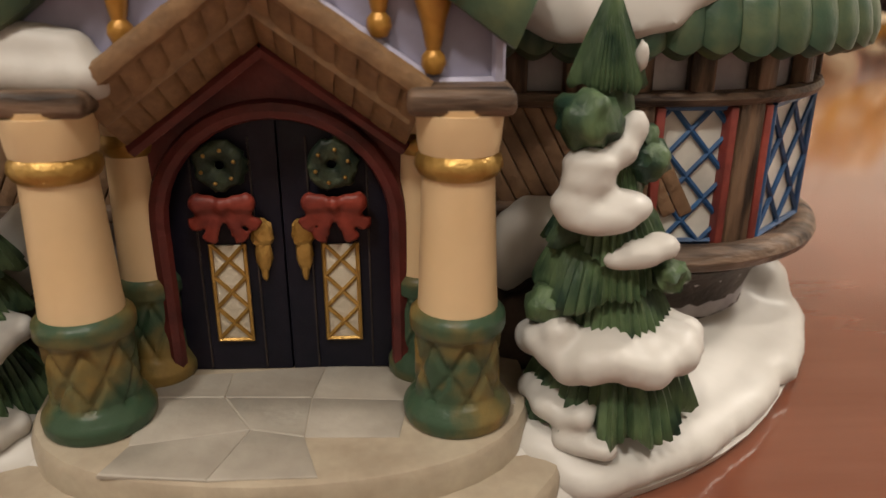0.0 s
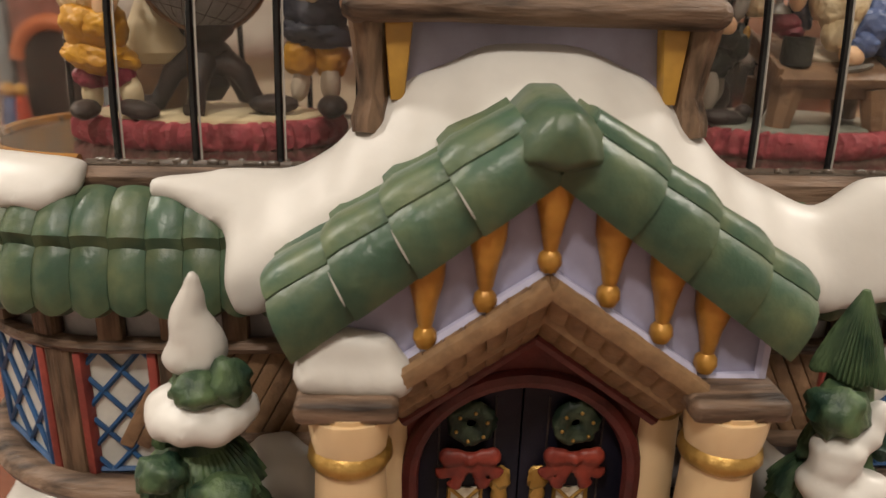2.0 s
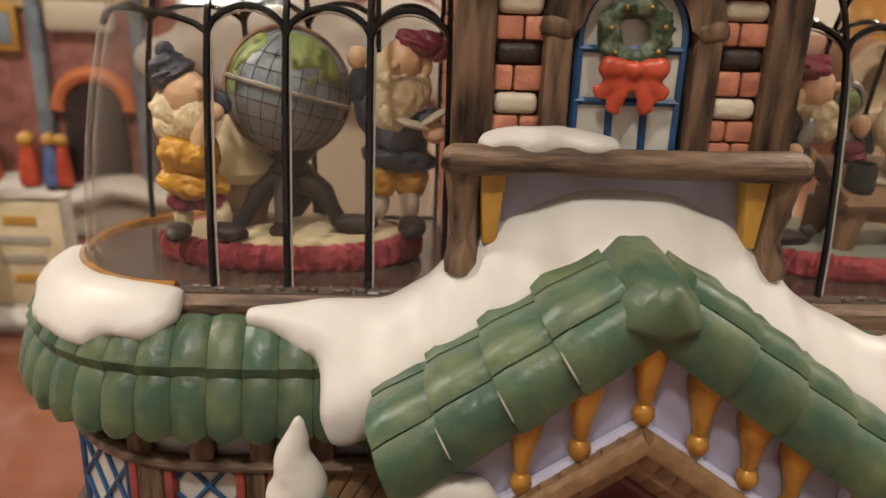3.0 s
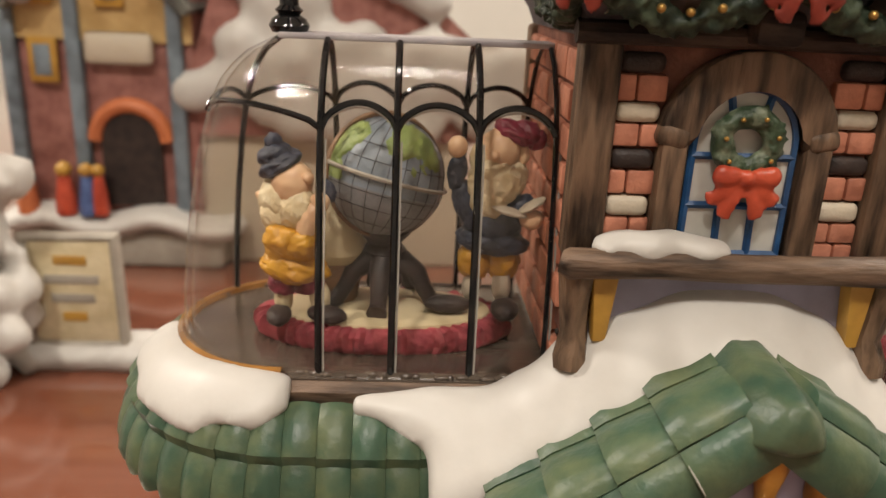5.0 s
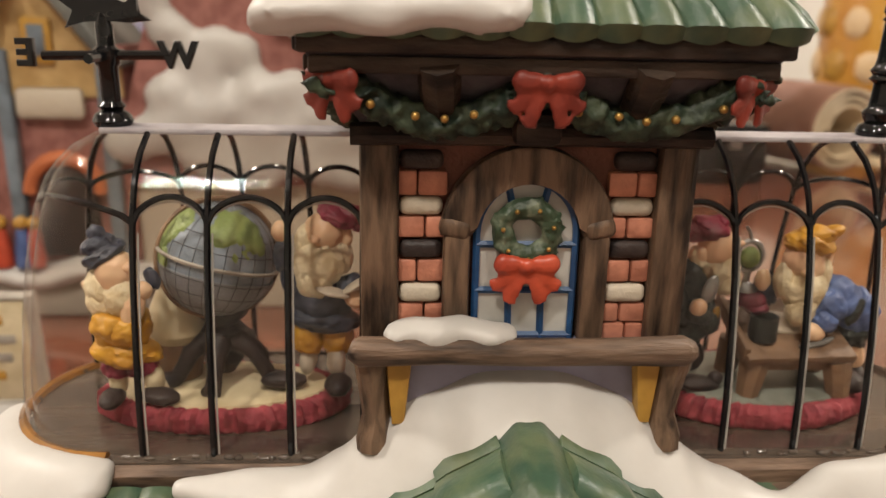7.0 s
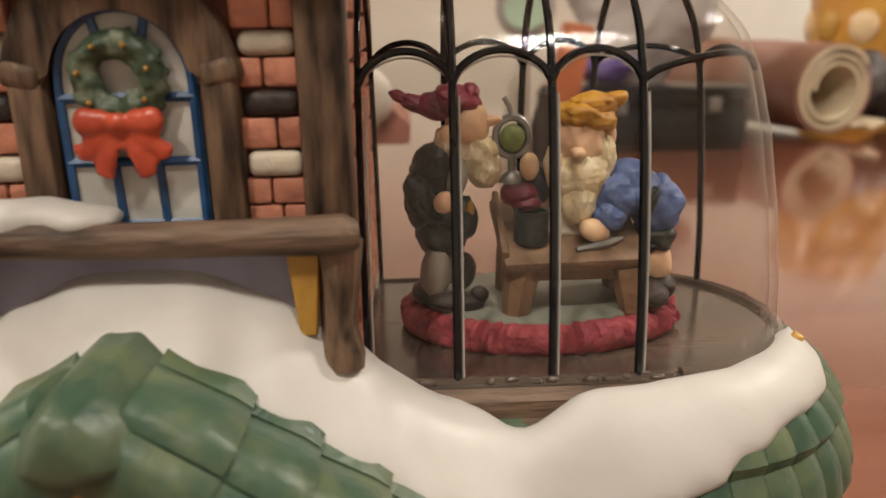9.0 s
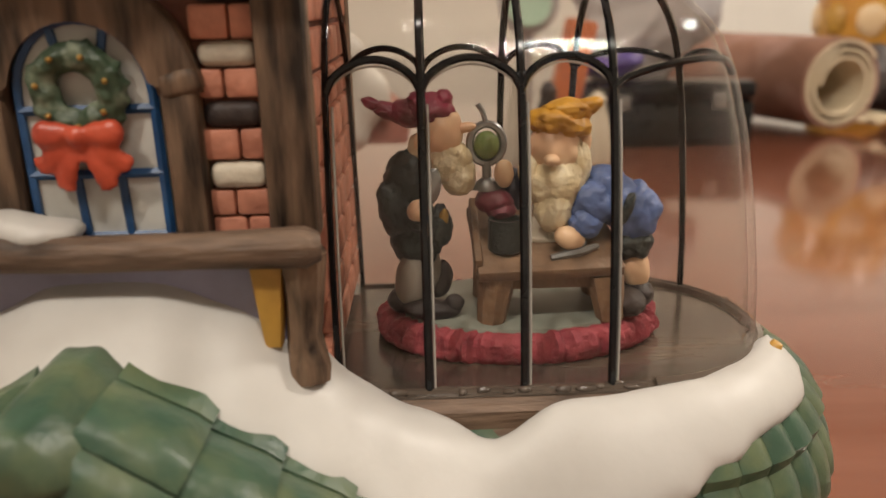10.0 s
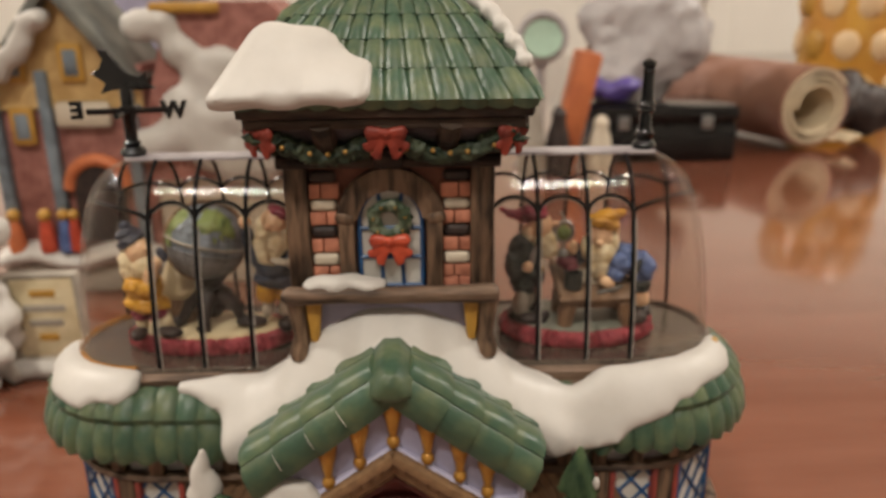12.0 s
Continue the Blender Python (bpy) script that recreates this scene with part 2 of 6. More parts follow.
def add_prism(bm, poly, y0, y1, mat=0, bevel=0.0):
    """An outline in x and z, drawn out from y0 to y1."""
    a = [bm.verts.new((x, y0, z)) for x, z in poly]
    b = [bm.verts.new((x, y1, z)) for x, z in poly]
    fs = [bm.faces.new(a), bm.faces.new(b)]
    for i in range(len(poly)):
        j = (i + 1) % len(poly)
        fs.append(bm.faces.new((a[i], a[j], b[j], b[i])))
    for f in fs:
        f.material_index = mat
    if bevel:
        bmesh.ops.bevel(bm, geom=list(fs[0].edges) + list(fs[1].edges), offset=bevel, segments=2, affect="EDGES", profile=0.5)


def prism(poly, y0, y1, bevel=0.0):
    bm = bmesh.new()
    add_prism(bm, poly, y0, y1, 0, bevel)
    return bm


BALL = {}
for level in (1, 2, 3, 4):
    ball = bmesh.new()
    bmesh.ops.create_icosphere(ball, subdivisions=level, radius=1.0)
    ball.verts.index_update()
    BALL[level] = ([v.co.copy() for v in ball.verts], [[v.index for v in f.verts] for f in ball.faces])
    ball.free()


def add_blob(bm, c, r, rough=0.0, freq=1.0, sub=3, mat=0, rot=None):
    r = (r, r, r) if isinstance(r, (int, float)) else r
    c, vs = Vector(c), []
    for d in BALL[sub][0]:
        s = 1.0 + rough * noise.noise(d * freq + c * 3.1)
        q = Vector((d.x * r[0], d.y * r[1], d.z * r[2])) * s
        vs.append(bm.verts.new(c + (rot @ q if rot else q)))
    for f in BALL[sub][1]:
        bm.faces.new([vs[i] for i in f]).material_index = mat


def blob(c, r, rough=0.0, freq=1.0, sub=3, rot=None):
    bm = bmesh.new()
    add_blob(bm, c, r, rough, freq, sub, 0, rot)
    return bm


def add_tile(bm, P, u0, u1, v0, v1, bulge, lift, nu=6, nv=4, sink=0.25, round_end=0.0, bow=0.0):
    """A barrel tile on the surface P(u, v) -> place, normal; v1 is its lower end, which stands proud."""
    top, low = [], []
    for i in range(nv + 1):
        t = i / nv
        row, under = [], []
        for j in range(nu + 1):
            s = j / nu
            v = v0 + (v1 - v0) * t
            if round_end:
                v = v0 + (v1 - v0 + round_end * (math.sin(math.pi * s) - 0.6)) * t
            p, nrm = P(u0 + (u1 - u0) * s, v)
            hgt = bulge * math.sin(math.pi * s) ** 0.7 + lift * t + bow * math.sin(math.pi * (0.1 + 0.85 * t))
            if i == nv:
                hgt *= 0.45 if bow else 0.72
            row.append(bm.verts.new(p + nrm * hgt))
            under.append(bm.verts.new(p - nrm * sink) if i in (0, nv) or j in (0, nu) else None)
        top.append(row)
        low.append(under)
    for i in range(nv):
        for j in range(nu):
            bm.faces.new((top[i][j], top[i][j + 1], top[i + 1][j + 1], top[i + 1][j]))
    for j in range(nu):
        bm.faces.new((top[nv][j], top[nv][j + 1], low[nv][j + 1], low[nv][j]))
        bm.faces.new((top[0][j], top[0][j + 1], low[0][j + 1], low[0][j]))
    for i in range(nv):
        bm.faces.new((top[i][0], top[i + 1][0], low[i + 1][0], low[i][0]))
        bm.faces.new((top[i][nu], top[i + 1][nu], low[i + 1][nu], low[i][nu]))


def tile(P, u0, u1, v0, v1, bulge, lift, **k):
    bm = bmesh.new()
    add_tile(bm, P, u0, u1, v0, v1, bulge, lift, **k)
    return bm


CY = 2.65  # the long axis of the house


def stadium(a, r, n=14, cy=CY):
    """A rounded outline: straight sides to x = +-a, round ends of radius r."""
    pts = []
    for i in range(n + 1):
        w = radians(-90 + 180 * i / n)
        pts.append((a + r * math.cos(w), cy + r * math.sin(w)))
    for i in range(n + 1):
        w = radians(90 + 180 * i / n)
        pts.append((-a + r * math.cos(w), cy + r * math.sin(w)))
    return pts


def add_rings(bm, rings, mat=0, cap=True):
    vs = [[bm.verts.new(p) for p in ring] for ring in rings]
    for a, b in zip(vs, vs[1:]):
        for i in range(len(a)):
            j = (i + 1) % len(a)
            bm.faces.new((a[i], a[j], b[j], b[i])).material_index = mat
    if cap:
        bm.faces.new(vs[0]).material_index = mat
        bm.faces.new(vs[-1]).material_index = mat


def loft(levels, n=14, cap=True):
    """A body of rounded outlines: rows of half length, radius, height."""
    bm = bmesh.new()
    add_rings(bm, [[(x, y, z) for x, y in stadium(a, r, n)] for a, r, z in levels], 0, cap)
    return bm
ROSE = material("rose_wool", (0.36, 0.06, 0.075), 0.75, second=(0.22, 0.03, 0.045), scale=300, bump=1.0, bump_scale=900)
SAND = material("cream_resin", (0.66, 0.57, 0.38), 0.5, second=(0.55, 0.46, 0.28), scale=120, bump=0.3)
SKIN = material("pale_resin", (0.78, 0.55, 0.34), 0.42, second=(0.72, 0.44, 0.27), scale=200)
BEARD = material("ivory_resin", (0.78, 0.69, 0.48), 0.45, second=(0.66, 0.53, 0.31), scale=300, bump=0.8, bump_scale=900)
YELLOW = material("mustard_resin", (0.62, 0.33, 0.03), 0.42, second=(0.45, 0.21, 0.02), scale=200, bump=0.3)
SLATE = material("slate_blue_resin", (0.06, 0.072, 0.11), 0.45, second=(0.025, 0.03, 0.05), scale=200, bump=0.4)
COBALT = material("dusty_blue_resin", (0.10, 0.16, 0.36), 0.45, second=(0.06, 0.10, 0.24), scale=200, bump=0.4)
WINE = material("wine_resin", (0.30, 0.03, 0.07), 0.42, second=(0.12, 0.02, 0.03), scale=200, bump=0.4)
DARKGREEN = material("bottle_green_resin", (0.02, 0.027, 0.022), 0.42, second=(0.01, 0.012, 0.011), scale=220, bump=0.5)
OCEAN = material("grey_blue_globe", (0.27, 0.32, 0.39), 0.4, second=(0.18, 0.215, 0.25), scale=140, bump=0.3)
LAND = material("moss_green_land", (0.26, 0.33, 0.10), 0.45, second=(0.13, 0.20, 0.06), scale=160, bump=0.6)
PEWTER = material("pewter", (0.35, 0.36, 0.36), 0.35, 0.7, second=(0.2, 0.2, 0.2), scale=200)
SLAB = material("grey_green_resin", (0.24, 0.26, 0.22), 0.4, second=(0.17, 0.18, 0.15), scale=100)
GRANITE = material("stone_grey_resin", (0.25, 0.26, 0.28), 0.45, second=(0.17, 0.175, 0.185), scale=160, bump=0.4)
TAN = material("tan_plaster", (0.58, 0.40, 0.18), 0.5, second=(0.40, 0.25, 0.09), scale=60)
SLATEROOF = material("grey_green_roof", (0.18, 0.185, 0.16), 0.5, second=(0.08, 0.085, 0.08), scale=60)
BLUEGREY = material("blue_grey_paint", (0.20, 0.25, 0.29), 0.5, second=(0.09, 0.11, 0.13), scale=70)
ROOFRED = material("red_brown_shingle", (0.34, 0.15, 0.125), 0.5, second=(0.20, 0.075, 0.06), scale=120, bump=0.5, spread=0.15)
CHART = material("printed_canvas", (0.20, 0.095, 0.06), 0.6, second=(0.34, 0.20, 0.16), scale=14, low=0.45, high=0.6)
CANVAS = material("cream_canvas", (0.62, 0.52, 0.36), 0.7, second=(0.55, 0.45, 0.3), scale=40)
MINT = material("mint_enamel", (0.42, 0.60, 0.48), 0.4, second=(0.38, 0.55, 0.44), scale=40)
SILVER = material("grey_plastic", (0.40, 0.38, 0.38), 0.45, second=(0.33, 0.31, 0.31), scale=30)
ORANGE = material("terracotta_paint", (0.55, 0.17, 0.06), 0.5, second=(0.45, 0.13, 0.05), scale=40)
PURPLE = material("violet_plastic", (0.10, 0.07, 0.30), 0.4, second=(0.07, 0.05, 0.22), scale=40)
GLUE = material("amber_varnish", (0.34, 0.16, 0.035), 0.16, second=(0.16, 0.075, 0.025), scale=70, coat=0.8, rvar=0.1)
AMBER = material("amber_glaze", (0.62, 0.34, 0.06), 0.3, second=(0.50, 0.22, 0.03), scale=22, coat=0.4)

# ---- setting: table and room ----
bm = box((0, 60, -2.0), (330, 300, 4.0), 0.6)
solo("table_top", bm, TABLE, (0, 60, -4), "polished reddish brown wooden table top", "table top", kind="structure")
for lx, ly in ((-155, -80), (155, -80), (-155, 200), (155, 200)):
    solo("table_leg", lathe([(4.0, -75), (5.5, -70), (4.0, -40), (6.0, -15), (6.5, -4)], lx, ly, 14), TABLE, (lx, ly, -75), "turned reddish brown table leg", "table leg", "table legs", "structure")
for nm, c, s in (("wall_north", (0, 240, 80), (500, 10, 330)), ("wall_south", (0, -240, 80), (500, 10, 330)),
                 ("wall_west", (-255, 0, 80), (10, 490, 330)), ("wall_east", (255, 0, 80), (10, 490, 330)),
                 ("ceiling", (0, 0, 175), (520, 490, 10)), ("floor", (0, 0, -80), (520, 490, 10))):
    solo(nm, box(c, s), WHITE, (c[0], c[1], c[2] - s[2] / 2), "plain off-white painted surface", nm.split("_")[0], kind="structure")

# ---- the porcelain house: snowy base ----
house = thing("porcelain_house", (0, 0, 0), "glazed porcelain Christmas house, green tiled roofs, snowy base", "figurine")

ring0, ring1, ring2, ring3 = [], [], [], []
for i in range(72):
    w = 6.28319 * i / 72
    cw, sw = math.cos(w), math.sin(w)
    ex = 10.2 * math.copysign(abs(cw) ** 0.75, cw)
    ey = 2.3 + (6.4 if sw < 0 else 4.8) * math.copysign(abs(sw) ** (1.6 if sw < 0 else 0.8), sw)
    k = 1 + 0.03 * noise.noise((cw * 2, sw * 2, 4.0))
    ex, ey = ex * k, 2.3 + (ey - 2.3) * k
    for ring, f, z in ((ring0, 1.0, 0.0), (ring1, 1.012, 0.18), (ring2, 0.985, 0.4), (ring3, 0.9, 0.75)):
        ring.append((ex * f, 2.3 + (ey - 2.3) * f, z + (0.18 * noise.noise((ex * 0.5, ey * 0.5, 2.0)) if z > 0.3 else 0)))
bm = bmesh.new()
add_rings(bm, [ring0, ring1, ring2, ring3, [(x * 0.5, 2.3 + (y - 2.3) * 0.5, 1.1) for x, y, z in ring3]])
part("snow_base", bm, SNOW, house, "white glazed snow bank with an uneven edge")

# porch floor: two rounded steps with paving stones


def porch_outline(w, d, y0, n=20):
    return [(w * math.cos(math.pi + math.pi * i / n) * (1.0 + 0.10 * math.sin(math.pi * i / n)), y0 - d * abs(math.sin(math.pi * i / n)) ** 0.6) for i in range(n + 1)]


for nm, w, d, z0, z1 in (("lower_step", 4.3, 4.35, 0.0, 0.72), ("porch_floor", 3.75, 3.55, 0.6, 1.24)):
    o = porch_outline(w, d, -0.9)
    bm = bmesh.new()
    add_rings(bm, [[(x, y, z0) for x, y in o], [(x, y, z1 - 0.14) for x, y in o], [(x * 0.985, -0.9 + (y + 0.9) * 0.985, z1 - 0.03) for x, y in o], [(x * 0.95, -0.9 + (y + 0.9) * 0.95, z1) for x, y in o]])
    part(nm, bm, PAVEDGE, house, "tan stone step with a worn rounded edge")

# ---- lower storey ----
body = part("lower_wall", loft(((6.6, 2.2, 0.4), (6.6, 2.35, 1.6), (6.6, 2.75, 2.4), (6.6, 2.75, 6.5))), GREYWALL, house, "greyish plaster wall of the lower storey")
part("wall_foot", loft(((6.6, 2.5, 0.4), (6.6, 2.25, 1.2), (6.6, 2.5, 1.9), (6.6, 3.0, 2.35)), 20), ROCK, house, "dark brown flaring stone foot")


def around(x_or_angle, r, z, a=6.6):
    """A place on the rounded outline: x along the front, then degrees round the end past the front."""
    cx, w = x_or_angle
    return Vector((cx + r * math.cos(radians(w)), CY + r * math.sin(radians(w)), z))


def station_path(r, z, x0, x1, w1, side, n=26):
    """Along the front from x0 to x1, then round the end to the angle w1; side 1 or -1."""
    pts = [Vector((x0 + (x1 - x0) * i / 8, CY - r, z)) for i in range(8)]
    pts += [Vector((x1 + r * math.cos(radians(-90 + (w1 + 90) * i / n)), CY + r * math.sin(radians(-90 + (w1 + 90) * i / n)), z)) for i in range(n + 1)]
    return [Vector((side * p.x, p.y, p.z)) for p in pts]


for side in (1, -1):
    part("window_sill", sweep(station_path(3.15, 2.72, 5.6, 6.6, 60, side), 0.3, 10, 0.8), BEAM, house, "thick rounded brown sill round the bay")
    part("cornice_rail", sweep(station_path(3.0, 5.42, 3.0, 6.6, 90, side), 0.17, 8, 0.8), BEAM, house)
    part("top_rail", sweep(station_path(3.0, 6.32, 3.0, 6.6, 90, side), 0.14, 8, 0.8), BEAM, house)
    for cx, w in [(x, -90) for x in (3.6, 4.6, 5.6)] + [(6.6, w) for w in (-90, -68, -45, -22, 0, 25, 50)]:
        p = around((cx, w), 2.92, 5.87)
        part("cornice_stud", box((side * p.x, p.y, p.z), (0.42, 0.3, 0.8), 0.07, Matrix.Rotation(radians(w + 90) * side, 3, "Z")), WOOD, house)
    # bay posts and windows
    for cx, w, wid in ((5.72, -90, 0.34), (6.6, -72, 0.5), (6.6, -18, 0.5)):
        p = around((cx, w), 2.9, 4.08)
        rot = Matrix.Rotation(radians(w + 90) * side, 3, "Z")
        post = part("bay_post", box((side * p.x, p.y, p.z), (wid, 0.34, 2.6), 0.06, rot), WOOD, house)
        for s in (-1, 1):
            q = p + Vector((math.cos(radians(w + 90)), math.sin(radians(w + 90)), 0)) * s * (wid / 2 + 0.1)
            part("red_jamb", box((side * q.x, q.y, q.z), (0.16, 0.3, 2.4), 0.04, rot), RED, house)
    for cx, w, half in ((6.55, -90, 0.68), (6.6, -45, 0.92)):
        rot = Matrix.Rotation(radians(w + 90) * side, 3, "Z")
        p = around((cx, w), 2.80, 4.1)
        out = Vector((math.cos(radians(w)), math.sin(radians(w)), 0))
        along = Vector((-out.y, out.x, 0))
        win = part("lattice_window", box((side * p.x, p.y, p.z), (half * 2, 0.08, 2.35), 0.0, rot), MILK, house, "milky pane behind a blue diamond lattice")
        bm = bmesh.new()
        o2 = p + out * 0.07
        for e0, e1 in (((-half, -1.15), (half, -1.15)), ((half, -1.15), (half, 1.15)), ((half, 1.15), (-half, 1.15)), ((-half, 1.15), (-half, -1.15))):
            add_sweep(bm, [o2 + along * e0[0] + Vector((0, 0, e0[1])), o2 + along * e1[0] + Vector((0, 0, e1[1]))], 0.06, 5)
        step = half * 2 / 2.0
        for s in (-1, 1):
            for kk in range(-4, 5):
                seg = []
                for i in range(41):
                    lx = -half + 2 * half * i / 40
                    lz = s * lx * 1.15 + kk * step * 1.15
                    if abs(lz) <= 1.14:
                        seg.append(o2 + along * lx + Vector((0, 0, lz)))
                if len(seg) > 3:
                    add_sweep(bm, [seg[0], seg[-1]], 0.05, 5)
        for v in bm.verts:
            v.co.x *= side
        part("lattice", bm, BLUE, win, "blue painted diamond lattice")
    # slanting boards beside the porch
    for i in range(13):
        x = 2.6 + i * 0.29
        part("slanting_board", box((side * x, CY - 2.86 - 0.02 * (i % 2), 4.45), (0.25, 0.16, 2.3), 0.04, Matrix.Rotation(radians(-28) * side, 3, "Y")), PLANK, house)
    part("board_rail", box((side * 4.2, CY - 3.0, 3.6), (3.0, 0.3, 0.25), 0.08), BEAM, house)

# ---- green skirt roof ----
part("roof_bed", loft(((6.9, 2.95, 6.35), (6.9, 3.36, 6.4), (6.9, 3.14, 7.1), (6.9, 2.7, 7.75), (6.9, 2.3, 7.9)), 20), GREEN, house)


def skirt(u, v):
    """u: along the outline from the middle of the front, v: 0 at the top to 1 at the eaves."""
    r = 2.6 + 0.84 * v - 0.03 * v * v
    z = 7.92 - 0.75 * v - 0.72 * v * v
    s = 1 if u >= 0 else -1
    u = abs(u)
    if u <= 6.9:
        p = Vector((u, CY - r, z))
        out = Vector((0, -1, 0))
    else:
        w = radians(-90) + (u - 6.9) / 3.3
        out = Vector((math.cos(w), math.sin(w), 0))
        p = Vector((6.9, CY, z)) + out * r
    nrm = (out * (0.75 + 1.4 * v) + Vector((0, 0, 0.98))).normalized()
    return Vector((p.x * s, p.y, p.z)), Vector((nrm.x * s, nrm.y, nrm.z))


for side in (1, -1):
    skirt_roof = part("skirt_roof", tile(skirt, side * 2.4, side * 2.9, 0.0, 0.3, 0.02, 0.0), GREEN, house, "green glazed tiles in two rounded courses")
    for row, (v0, v1, lift) in enumerate(((-0.02, 0.66, 0.26), (0.54, 1.1, 0.03))):
        n = 26
        for i in range(n):
            u0 = 3.0 + i * 0.56
            if side > 0 and row == 0 and 3.3 < u0 < 6.4:
                continue
            part("roof_tile", tile(skirt, side * (u0 + 0.003), side * (u0 + 0.557), v0 + 0.02 * random.random(), v1 + 0.025 * random.random(), 0.085, lift, nv=8, bow=(0.08, 0.15)[row], round_end=(0.0, 0.06)[row]), GREEN, skirt_roof)

# ---- deck under the glass ----
part("deck_band", loft(((6.95, 2.3, 7.6), (6.95, 2.48, 7.7), (6.95, 2.5, 8.1), (6.95, 2.36, 8.24)), 24), BEAM, house, "brown wooden band below the glass")
part("deck_band_foot", sweep([(3.2 + 0.45 * i, CY - 2.5, 7.58 + 0.02 * math.sin(i * 2)) for i in range(9)], 0.24, 8), BEAM, house, "brown lower edge of the deck band")
part("deck", loft(((6.95, 2.34, 8.0), (6.95, 2.34, 8.27)), 24), DECK, house, "varnished dark brown deck")

# ---- glass domes ----
PROFILE = ((8.25, 2.15), (9.2, 2.1), (10.4, 1.96), (11.5, 1.77), (12.4, 1.54), (12.9, 1.32), (13.3, 1.0), (13.55, 0.68), (13.68, 0.36))


def dome_r(z):
    for (z0, r0), (z1, r1) in zip(PROFILE, PROFILE[1:]):
        if z <= z1:
            return r0 + (r1 - r0) * (z - z0) / (z1 - z0)
    return PROFILE[-1][1]


def dome_at(side, cx, w, z, off=0.0):
    r = dome_r(z) + off
    return Vector((side * (cx + r * math.cos(radians(w))), CY + r * math.sin(radians(w)), z))


DX = 7.06  # centre of the round end of the glass
LINES = [(2.62, -90), (3.88, -90), (5.22, -90), (6.45, -90), (DX, 0), (DX, 45), (6.5, 90), (5.25, 90), (3.88, 90), (2.62, 90)]
HEIGHTS = [8.25 + (13.68 - 8.25) * (i / 22) for i in range(23)]
for side in (1, -1):
    dome = thing("glass_dome", (side * 5.5, CY, 8.2), "clear glass conservatory dome with black painted glazing bars and arches", "glass dome", "conservatory domes")
    bm = bmesh.new()
    rows = []
    for z in HEIGHTS:
        ring = [dome_at(side, 2.55, -90, z)] + [dome_at(side, 2.55 + (DX - 2.55) * i / 6, -90, z) for i in range(1, 6)]
        ring += [dome_at(side, DX, -90 + 180 * i / 20, z) for i in range(21)]
        ring += [dome_at(side, 2.55 + (DX - 2.55) * i / 6, 90, z) for i in range(5, -1, -1)]
        rows.append([bm.verts.new(p) for p in ring])
    inside = []
    for z in HEIGHTS:
        ring = [dome_at(side, 2.55 + (DX - 2.55) * i / 6, -90, z, -0.13) for i in range(6)]
        ring += [dome_at(side, DX, -90 + 180 * i / 20, z, -0.13) for i in range(21)]
        ring += [dome_at(side, 2.55 + (DX - 2.55) * i / 6, 90, z, -0.13) for i in range(5, -1, -1)]
        inside.append([bm.verts.new(p) for p in ring])
    for skin in (rows, inside):
        for a, b in zip(skin, skin[1:]):
            for i in range(len(a) - 1):
                bm.faces.new((a[i], a[i + 1], b[i + 1], b[i]))
    for i in range(len(rows[0]) - 1):
        bm.faces.new((rows[0][i], rows[0][i + 1], inside[0][i + 1], inside[0][i]))
    glass = part("glass_shell", bm, GLASS, dome, "clear blown glass", 70)
    glass.visible_shadow = False
    for k, (cx, w) in enumerate(LINES):
        if w == 0:
            continue
        part("glazing_bar", sweep([dome_at(side, cx, w, z, 0.02) for z in HEIGHTS], 0.06 if 0 < k < 9 else 0.045, 6), BLACK, dome)
        # thin rods painted as the glass reflection beside the front bars
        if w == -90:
            part("glass_edge", sweep([dome_at(side, cx, w, z, 0.0) + Vector((0.085, 0, 0)) for z in HEIGHTS if z < 12.4], 0.02, 5), GLINT, dome, "pale line painted as the glass reflection beside the bar")
    for (c0, w0), (c1, w1) in zip(LINES, LINES[1:]):
        pts = []
        for i in range(17):
            s = i / 16
            z = 12.36 + (0.42 if abs(c1 - c0) > 0.6 and w0 == w1 else 0.3) * math.sin(math.pi * s) ** 0.55
            pts.append(dome_at(side, c0 + (c1 - c0) * s, w0 + (w1 - w0) * s, z, 0.02))
        part("arch_bar", sweep(pts, 0.055, 6), BLACK, dome)
        # the same painted reflection under each front arch
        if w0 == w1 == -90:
            part("glass_edge", sweep([p + Vector((0, 0, -0.085)) for p in pts], 0.016, 5), GLINT, dome, "pale line painted as the glass reflection below the arch")
    part("foot_rim", sweep([dome_at(side, DX, -90 + 180 * i / 24, 8.27, 0.03) if 0 < i < 24 else dome_at(side, DX, -90 if i == 0 else 90, 8.27, 0.03) for i in range(25)], 0.12, 8), GLUE if side < 0 else DECK, dome, "amber glue line at the foot of the glass" if side < 0 else "varnish line at the foot of the glass")
    for w in (-90, 90):
        part("foot_rim", sweep([dome_at(side, 2.6 + 4.35 * i / 8, w, 8.27, 0.03) for i in range(9)], 0.06, 6), DECK, dome, "varnished line at the foot of the glass")
    # beads of varnish where the bars meet the deck
    rnd = random.Random(31 + side)
    for i in range(34):
        cx, w = (2.7 + 4.2 * i / 20, -90) if i < 20 else (DX, -84 + 12 * (i - 20))
        p = dome_at(side, cx + rnd.uniform(-0.1, 0.1), w, 8.27, rnd.uniform(-0.03, 0.12))
        part("varnish_bead", blob(p + Vector((0, 0, 0.02)), (rnd.uniform(0.05, 0.16), 0.06, rnd.uniform(0.03, 0.07)), 0.2, 2, 2), DECK, dome, "glossy bead of varnish")
    part("ridge_cap", box((side * 4.85, CY, 13.72), (4.9, 0.75, 0.1), 0.03), GREYWALL, dome, "flat grey ridge strip")

